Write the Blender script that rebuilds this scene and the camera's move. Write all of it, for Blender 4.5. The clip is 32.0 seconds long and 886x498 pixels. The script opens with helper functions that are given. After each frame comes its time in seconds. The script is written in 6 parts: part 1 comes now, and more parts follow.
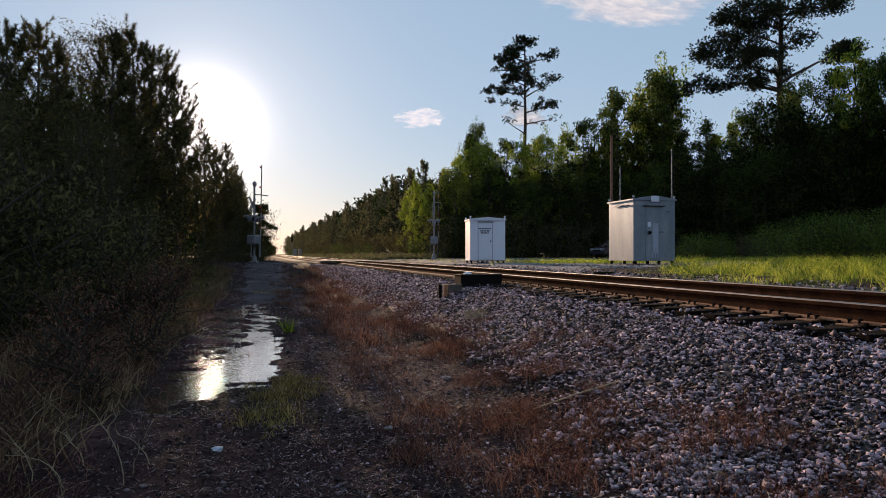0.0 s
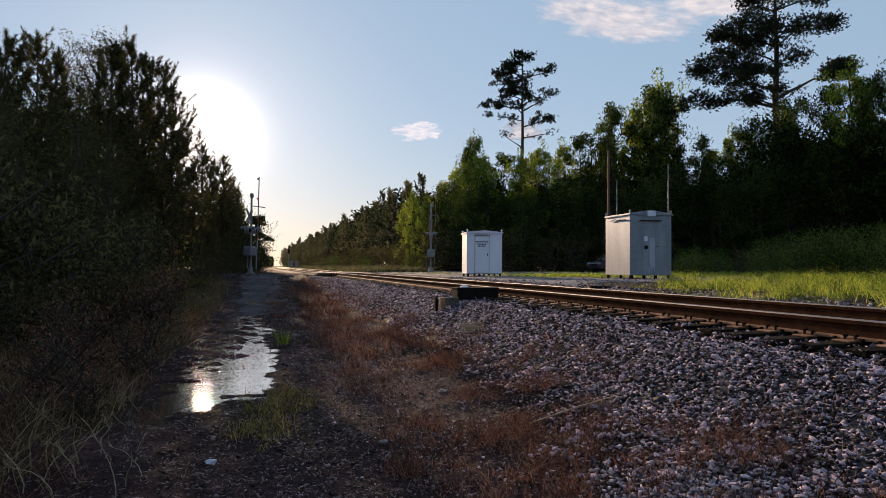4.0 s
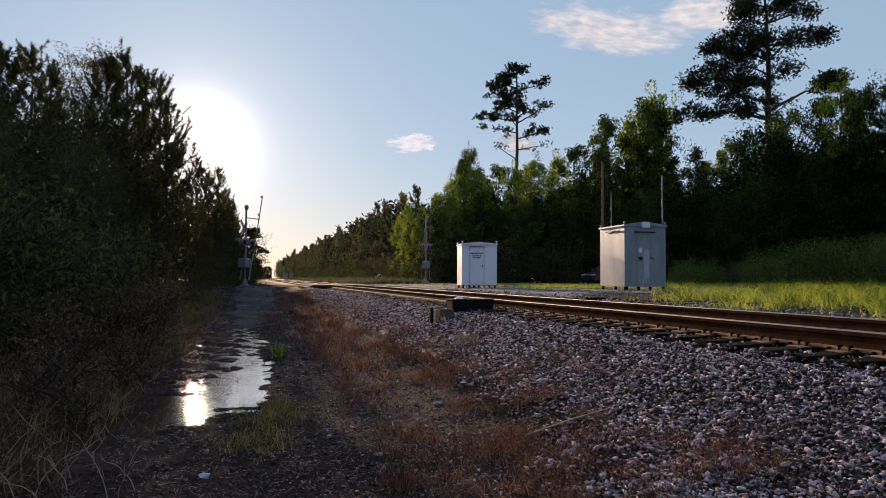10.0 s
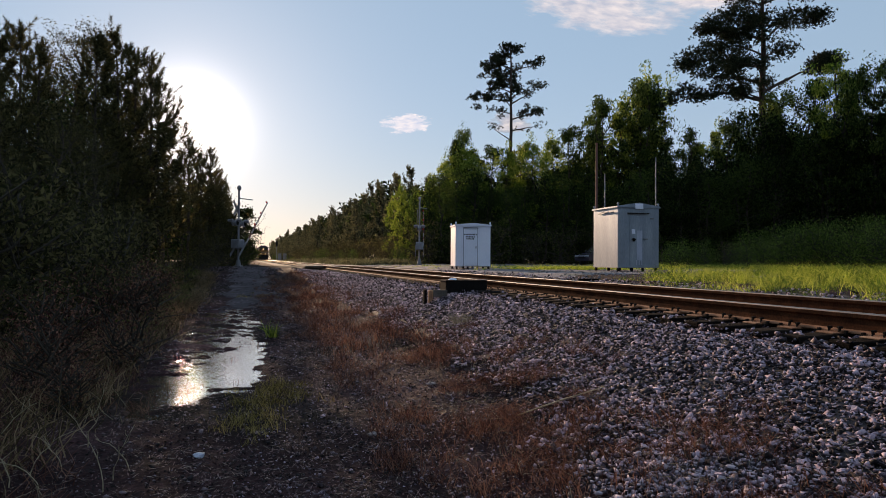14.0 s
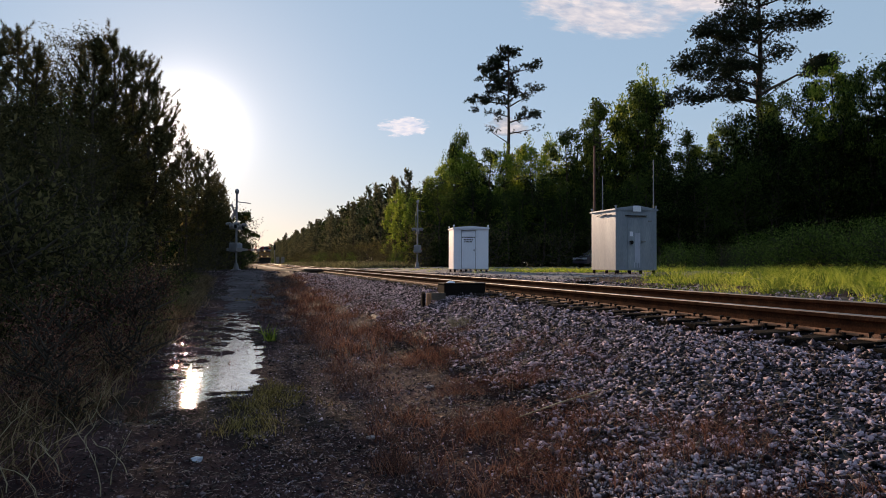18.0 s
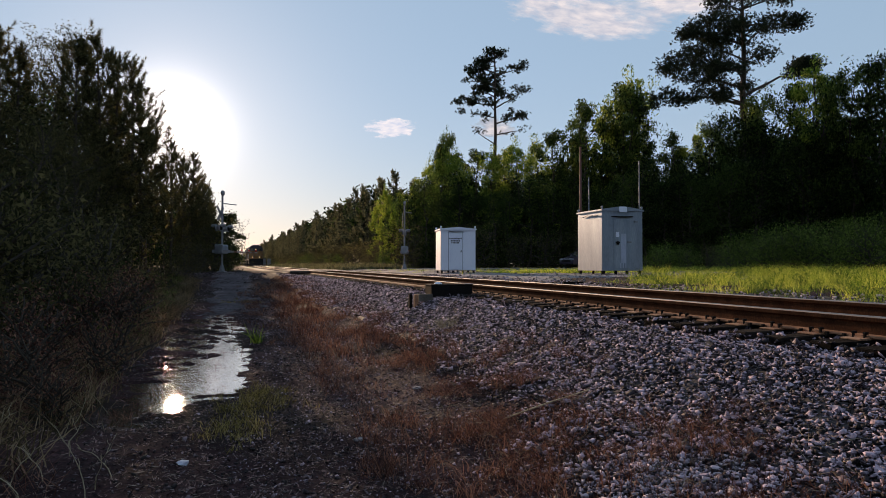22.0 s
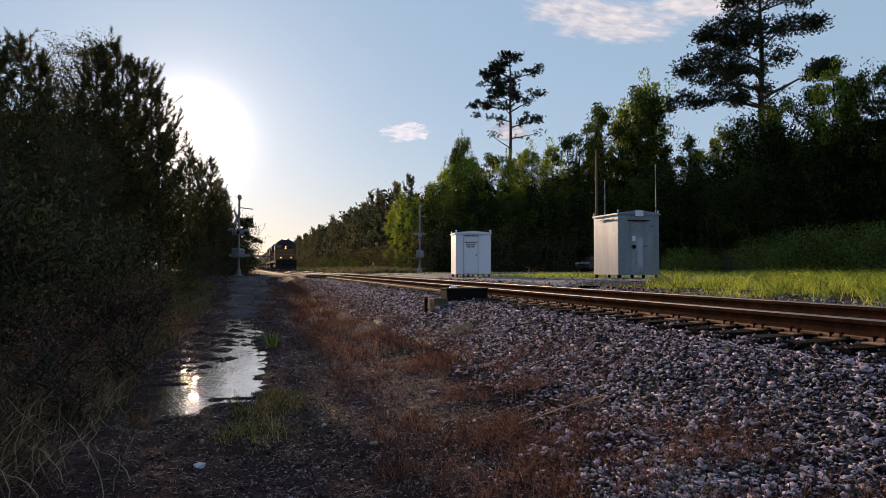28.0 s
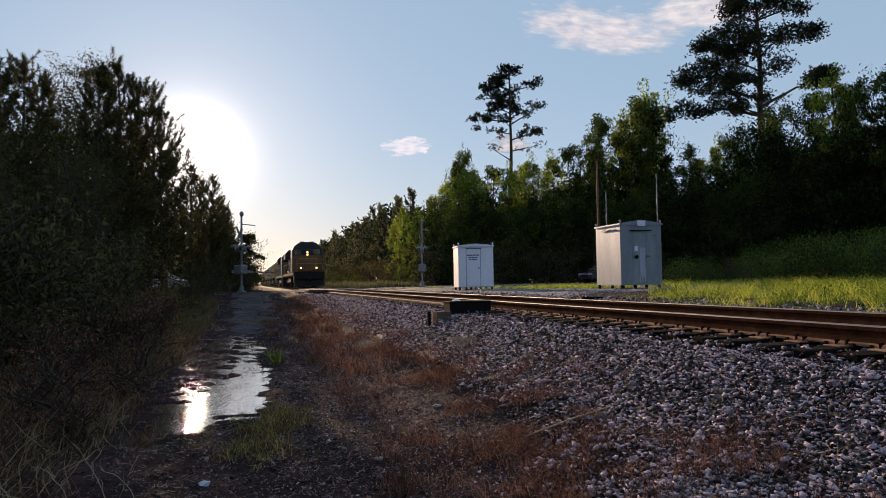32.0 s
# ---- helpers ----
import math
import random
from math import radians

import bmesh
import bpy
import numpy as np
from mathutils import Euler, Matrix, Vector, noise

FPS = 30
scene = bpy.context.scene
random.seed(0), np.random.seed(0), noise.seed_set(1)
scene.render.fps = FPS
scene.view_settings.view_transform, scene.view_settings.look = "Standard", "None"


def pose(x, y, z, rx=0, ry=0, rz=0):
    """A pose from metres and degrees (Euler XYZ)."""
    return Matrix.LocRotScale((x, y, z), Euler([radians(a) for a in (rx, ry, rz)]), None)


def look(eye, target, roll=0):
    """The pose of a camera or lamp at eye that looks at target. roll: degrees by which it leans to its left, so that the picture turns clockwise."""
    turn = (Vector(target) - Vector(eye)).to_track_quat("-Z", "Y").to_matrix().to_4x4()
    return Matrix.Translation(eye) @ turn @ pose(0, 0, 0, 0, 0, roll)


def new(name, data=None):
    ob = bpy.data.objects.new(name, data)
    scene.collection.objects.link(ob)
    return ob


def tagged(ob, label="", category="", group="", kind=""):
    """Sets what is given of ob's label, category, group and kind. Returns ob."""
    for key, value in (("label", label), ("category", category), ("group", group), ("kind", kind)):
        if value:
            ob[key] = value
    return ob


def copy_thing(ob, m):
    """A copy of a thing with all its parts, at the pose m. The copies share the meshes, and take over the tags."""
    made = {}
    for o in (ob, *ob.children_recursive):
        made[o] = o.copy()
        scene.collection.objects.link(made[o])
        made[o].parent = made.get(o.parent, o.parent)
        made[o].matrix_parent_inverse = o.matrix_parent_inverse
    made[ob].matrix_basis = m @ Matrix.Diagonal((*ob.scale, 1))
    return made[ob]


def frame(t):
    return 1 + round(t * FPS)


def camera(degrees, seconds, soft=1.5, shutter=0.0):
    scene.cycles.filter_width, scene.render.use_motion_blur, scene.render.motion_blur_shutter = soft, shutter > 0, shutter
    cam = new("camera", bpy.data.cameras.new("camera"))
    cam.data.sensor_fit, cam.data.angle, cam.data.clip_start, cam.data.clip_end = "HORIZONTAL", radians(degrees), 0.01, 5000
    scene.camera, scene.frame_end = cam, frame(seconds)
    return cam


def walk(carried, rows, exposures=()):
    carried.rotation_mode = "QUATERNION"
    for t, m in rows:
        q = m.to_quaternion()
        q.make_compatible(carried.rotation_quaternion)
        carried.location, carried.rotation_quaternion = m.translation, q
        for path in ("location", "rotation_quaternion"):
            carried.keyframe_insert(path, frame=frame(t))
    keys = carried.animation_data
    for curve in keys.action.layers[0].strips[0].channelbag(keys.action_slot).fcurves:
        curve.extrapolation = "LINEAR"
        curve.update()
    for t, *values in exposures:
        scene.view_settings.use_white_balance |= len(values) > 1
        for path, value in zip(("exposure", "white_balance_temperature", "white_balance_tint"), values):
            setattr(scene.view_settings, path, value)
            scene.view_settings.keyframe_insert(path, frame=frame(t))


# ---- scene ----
# ---- camera: held by hand on one spot beside the track; x across the track, y along it, z = 0 at the railhead ----
EYE = (0.0, 0.0, 0.448)
cam = camera(66.0, 32.0, soft=0.9)
CAM = '''
0 -15.02 0.43 -0.00
0.5 -14.95 0.81 -0.06
1 -15.20 0.98 -0.07
1.5 -14.97 0.95 0.00
2 -15.16 2.00 -0.15
2.5 -15.25 1.91 -0.17
3 -15.24 1.53 -0.13
3.5 -15.23 1.47 -0.39
5.5 -15.43 1.75 -0.33
6 -15.36 1.72 -0.34
6.5 -15.43 1.85 -0.29
7 -15.85 2.33 -0.10
7.5 -15.99 2.06 -0.02
8 -16.12 2.13 -0.05
8.5 -16.19 1.90 -0.11
9 -16.13 1.90 -0.16
9.5 -16.09 1.74 -0.27
10 -15.72 2.50 -0.31
10.5 -15.74 1.32 -0.24
11 -15.73 1.14 -0.33
11.5 -15.97 1.35 -0.23
12 -16.18 1.82 -0.15
12.5 -16.31 1.85 -0.45
13 -16.29 1.39 -0.58
13.5 -16.55 1.47 -0.40
14 -16.26 0.91 -0.38
14.5 -15.98 0.60 -0.30
16.5 -16.00 0.61 -0.40
17 -16.07 0.71 -0.42
17.5 -16.04 0.83 -0.43
18 -16.42 1.16 -0.23
18.5 -16.54 1.08 -0.11
19 -16.55 1.30 -0.25
19.5 -16.39 1.23 -0.27
20 -16.74 1.23 -0.11
20.5 -16.73 1.64 -0.23
21 -16.88 1.59 -0.18
21.5 -17.07 1.37 -0.01
22 -17.50 1.26 -0.01
22.5 -17.67 1.34 0.13
23 -16.94 2.03 0.06
23.5 -16.95 1.95 -0.04
24 -16.91 1.99 -0.11
24.5 -16.81 1.83 -0.01
25 -17.03 1.63 0.10
25.5 -17.05 2.03 0.12
27.5 -16.38 2.02 -0.08
28 -16.22 1.59 -0.05
28.5 -16.23 1.67 -0.15
29 -16.57 0.96 -0.11
29.5 -16.40 1.06 -0.20
30 -16.76 1.97 -0.07
30.5 -15.79 2.99 -0.31
31 -15.95 3.26 0.72
31.5 -16.01 3.00 0.95
32 -15.99 2.70 0.87'''
walk(cam, [(float(t), pose(*EYE, 90 + float(p), float(r), float(y))) for t, y, p, r in (line.split() for line in CAM.strip().split("\n"))],
     exposures=[(0.0, 0.0, 6750, 23), (32.0, 0.0, 6750, 23)])

# ---- light: a low sun down the line, clear hazy sky ----
SUN_AZ, SUN_EL = 4.2, 10.4          # degrees to the left of the line, and up
world = bpy.data.worlds.new("sky")
world.use_nodes = True
scene.world = world
wn = world.node_tree.nodes
sky = wn.new("ShaderNodeTexSky")
sky.sky_type, sky.sun_disc = "NISHITA", False
sky.sun_elevation, sky.sun_rotation = radians(SUN_EL), radians(-SUN_AZ)
sky.air_density, sky.dust_density, sky.ozone_density = 1.0, 0.2, 2.8
wn["Background"].inputs["Strength"].default_value = 0.098
haze = wn.new("ShaderNodeMix")        # thin high haze evens the sky out
haze.data_type = "RGBA"
at_sky, height = wn.new("ShaderNodeTexCoord"), wn.new("ShaderNodeSeparateXYZ")
world.node_tree.links.new(at_sky.outputs["Generated"], height.inputs[0])
low, near_rim = wn.new("ShaderNodeMath"), wn.new("ShaderNodeMath")      # 1 at the horizon, falling off upwards
low.operation, near_rim.operation = "MULTIPLY", "POWER"
low.inputs[1].default_value, near_rim.inputs[0].default_value = -12.0, math.e
world.node_tree.links.new(height.outputs["Z"], low.inputs[0])
world.node_tree.links.new(low.outputs[0], near_rim.inputs[1])
murk, thick = wn.new("ShaderNodeMix"), wn.new("ShaderNodeMapRange")
murk.data_type = "RGBA"
murk.inputs[6].default_value, murk.inputs[7].default_value = (4.36, 6.75, 8.35, 1), (8.3, 7.6, 6.3, 1)
thick.inputs["To Min"].default_value, thick.inputs["To Max"].default_value = 0.61, 0.86
world.node_tree.links.new(near_rim.outputs[0], murk.inputs[0])
world.node_tree.links.new(near_rim.outputs[0], thick.inputs["Value"])
world.node_tree.links.new(thick.outputs[0], haze.inputs[0])
world.node_tree.links.new(murk.outputs[2], haze.inputs[7])
world.node_tree.links.new(sky.outputs["Color"], haze.inputs[6])
sun_dir = Vector((-math.sin(radians(SUN_AZ)) * math.cos(radians(SUN_EL)), math.cos(radians(SUN_AZ)) * math.cos(radians(SUN_EL)), math.sin(radians(SUN_EL))))
# the bright aureole that haze draws round the sun: a tight core and a wide skirt
toward = wn.new("ShaderNodeVectorMath")
toward.operation, toward.inputs[1].default_value = "DOT_PRODUCT", sun_dir
world.node_tree.links.new(at_sky.outputs["Generated"], toward.inputs[0])
total = haze.outputs[2]
for sharp, tint in ((640, (15, 13.6, 11.4)), (75, (2.0, 1.65, 1.2)), (14, (0.25, 0.12, 0.0))):
    lobe, glow, gain = wn.new("ShaderNodeMath"), wn.new("ShaderNodeMix"), wn.new("ShaderNodeVectorMath")
    floor_at = wn.new("ShaderNodeMath")
    floor_at.operation = "MAXIMUM"
    floor_at.inputs[1].default_value = 0.0
    world.node_tree.links.new(toward.outputs["Value"], floor_at.inputs[0])
    lobe.operation = "POWER"
    lobe.inputs[1].default_value = sharp
    world.node_tree.links.new(floor_at.outputs[0], lobe.inputs[0])
    glow.data_type = "RGBA"
    glow.inputs[6].default_value, glow.inputs[7].default_value = (0, 0, 0, 1), (*tint, 1)
    glow.clamp_result = False
    world.node_tree.links.new(lobe.outputs[0], glow.inputs[0])
    gain.operation = "ADD"
    world.node_tree.links.new(total, gain.inputs[0])
    world.node_tree.links.new(glow.outputs[2], gain.inputs[1])
    total = gain.outputs[0]
world.node_tree.links.new(total, wn["Background"].inputs["Color"])
sun = new("sun", bpy.data.lights.new("sun", "SUN"))
sun.data.energy, sun.data.angle, sun.data.color = 5.0, radians(0.53), (1.0, 0.74, 0.46)
sun.matrix_world = look(sun_dir * 50, (0, 0, 0))


# ---- materials ----
def ramp(nt, colors, fac):
    n = nt.nodes.new("ShaderNodeValToRGB")
    e = n.color_ramp.elements
    while len(e) < len(colors):
        e.new(0.5)
    for i, c in enumerate(colors):
        e[i].position = 0.3 + 0.4 * i / max(1, len(colors) - 1)
        e[i].color = (*c, 1)
    nt.links.new(fac, n.inputs[0])
    return n.outputs[0]


def material(name, colors, scale=3.0, fine=60.0, rough=0.8, metal=0.0, bump=0.3, stretch=(1, 1, 1), streak=None, spec=0.4, island=0.0, each=0.0, translucent=0.0, emit=0.0, dirt=None, dirt_scale=0.8):
    """Colour that wanders between the given ones at two scales, with relief; island, each: how far pieces differ."""
    m = bpy.data.materials.new(name)
    m.use_nodes = True
    nt = m.node_tree
    L, N = nt.links, nt.nodes
    bsdf = N["Principled BSDF"]
    co = N.new("ShaderNodeTexCoord")
    mp = N.new("ShaderNodeMapping")
    mp.inputs["Scale"].default_value = stretch
    L.new(co.outputs["Object"], mp.inputs[0])
    big, small = N.new("ShaderNodeTexNoise"), N.new("ShaderNodeTexNoise")
    for n, s, d in ((big, scale, 4), (small, fine, 3)):
        n.inputs["Scale"].default_value, n.inputs["Detail"].default_value = s, d
        L.new(mp.outputs[0], n.inputs["Vector"])
    mix = N.new("ShaderNodeMath")
    mix.operation = "MULTIPLY_ADD"
    L.new(small.outputs["Fac"], mix.inputs[0])
    mix.inputs[1].default_value = 0.45
    mad = N.new("ShaderNodeMath")
    mad.operation = "MULTIPLY"
    mad.inputs[1].default_value = 0.55
    L.new(big.outputs["Fac"], mad.inputs[0])
    L.new(mad.outputs[0], mix.inputs[2])
    fac = mix.outputs[0]
    for amount, source in ((island, "island"), (each, "each")):
        if amount:
            if source == "island":
                g = N.new("ShaderNodeNewGeometry")
                r = g.outputs["Random Per Island"]
            else:
                g = N.new("ShaderNodeObjectInfo")
                r = g.outputs["Random"]
            a = N.new("ShaderNodeMath")
            a.operation = "MULTIPLY_ADD"
            L.new(r, a.inputs[0])
            a.inputs[1].default_value = amount
            s = N.new("ShaderNodeMath")
            s.operation = "SUBTRACT"
            L.new(fac, s.inputs[0])
            s.inputs[1].default_value = amount / 2
            L.new(s.outputs[0], a.inputs[2])
            fac = a.outputs[0]
    color = ramp(nt, colors, fac)
    if dirt:
        dn = N.new("ShaderNodeTexNoise")
        dn.inputs["Scale"].default_value, dn.inputs["Detail"].default_value, dn.inputs["Roughness"].default_value = dirt_scale, 6, 0.65
        L.new(co.outputs["Object"], dn.inputs["Vector"])
        dr = ramp(nt, [(0, 0, 0), (0, 0, 0), (1, 1, 1)], dn.outputs["Fac"])
        mx = N.new("ShaderNodeMix")
        mx.data_type = "RGBA"
        L.new(dr, mx.inputs[0])
        L.new(color, mx.inputs[6])
        mx.inputs[7].default_value = (*dirt, 1)
        color = mx.outputs[2]
    L.new(color, bsdf.inputs["Base Color"])
    bsdf.inputs["Roughness"].default_value, bsdf.inputs["Metallic"].default_value = rough, metal
    bsdf.inputs["Specular IOR Level"].default_value = spec
    if bump:
        b = N.new("ShaderNodeBump")
        b.inputs["Strength"].default_value, b.inputs["Distance"].default_value = bump, 0.02
        L.new(fac if not (island or each) else mix.outputs[0], b.inputs["Height"])
        L.new(b.outputs[0], bsdf.inputs["Normal"])
    if emit:
        L.new(color, bsdf.inputs["Emission Color"])
        bsdf.inputs["Emission Strength"].default_value = emit
    if translucent:
        tr, ms = N.new("ShaderNodeBsdfTranslucent"), N.new("ShaderNodeMixShader")
        L.new(color, tr.inputs["Color"])
        ms.inputs[0].default_value = translucent
        L.new(bsdf.outputs[0], ms.inputs[1])
        L.new(tr.outputs[0], ms.inputs[2])
        L.new(ms.outputs[0], N["Material Output"].inputs["Surface"])
    return m


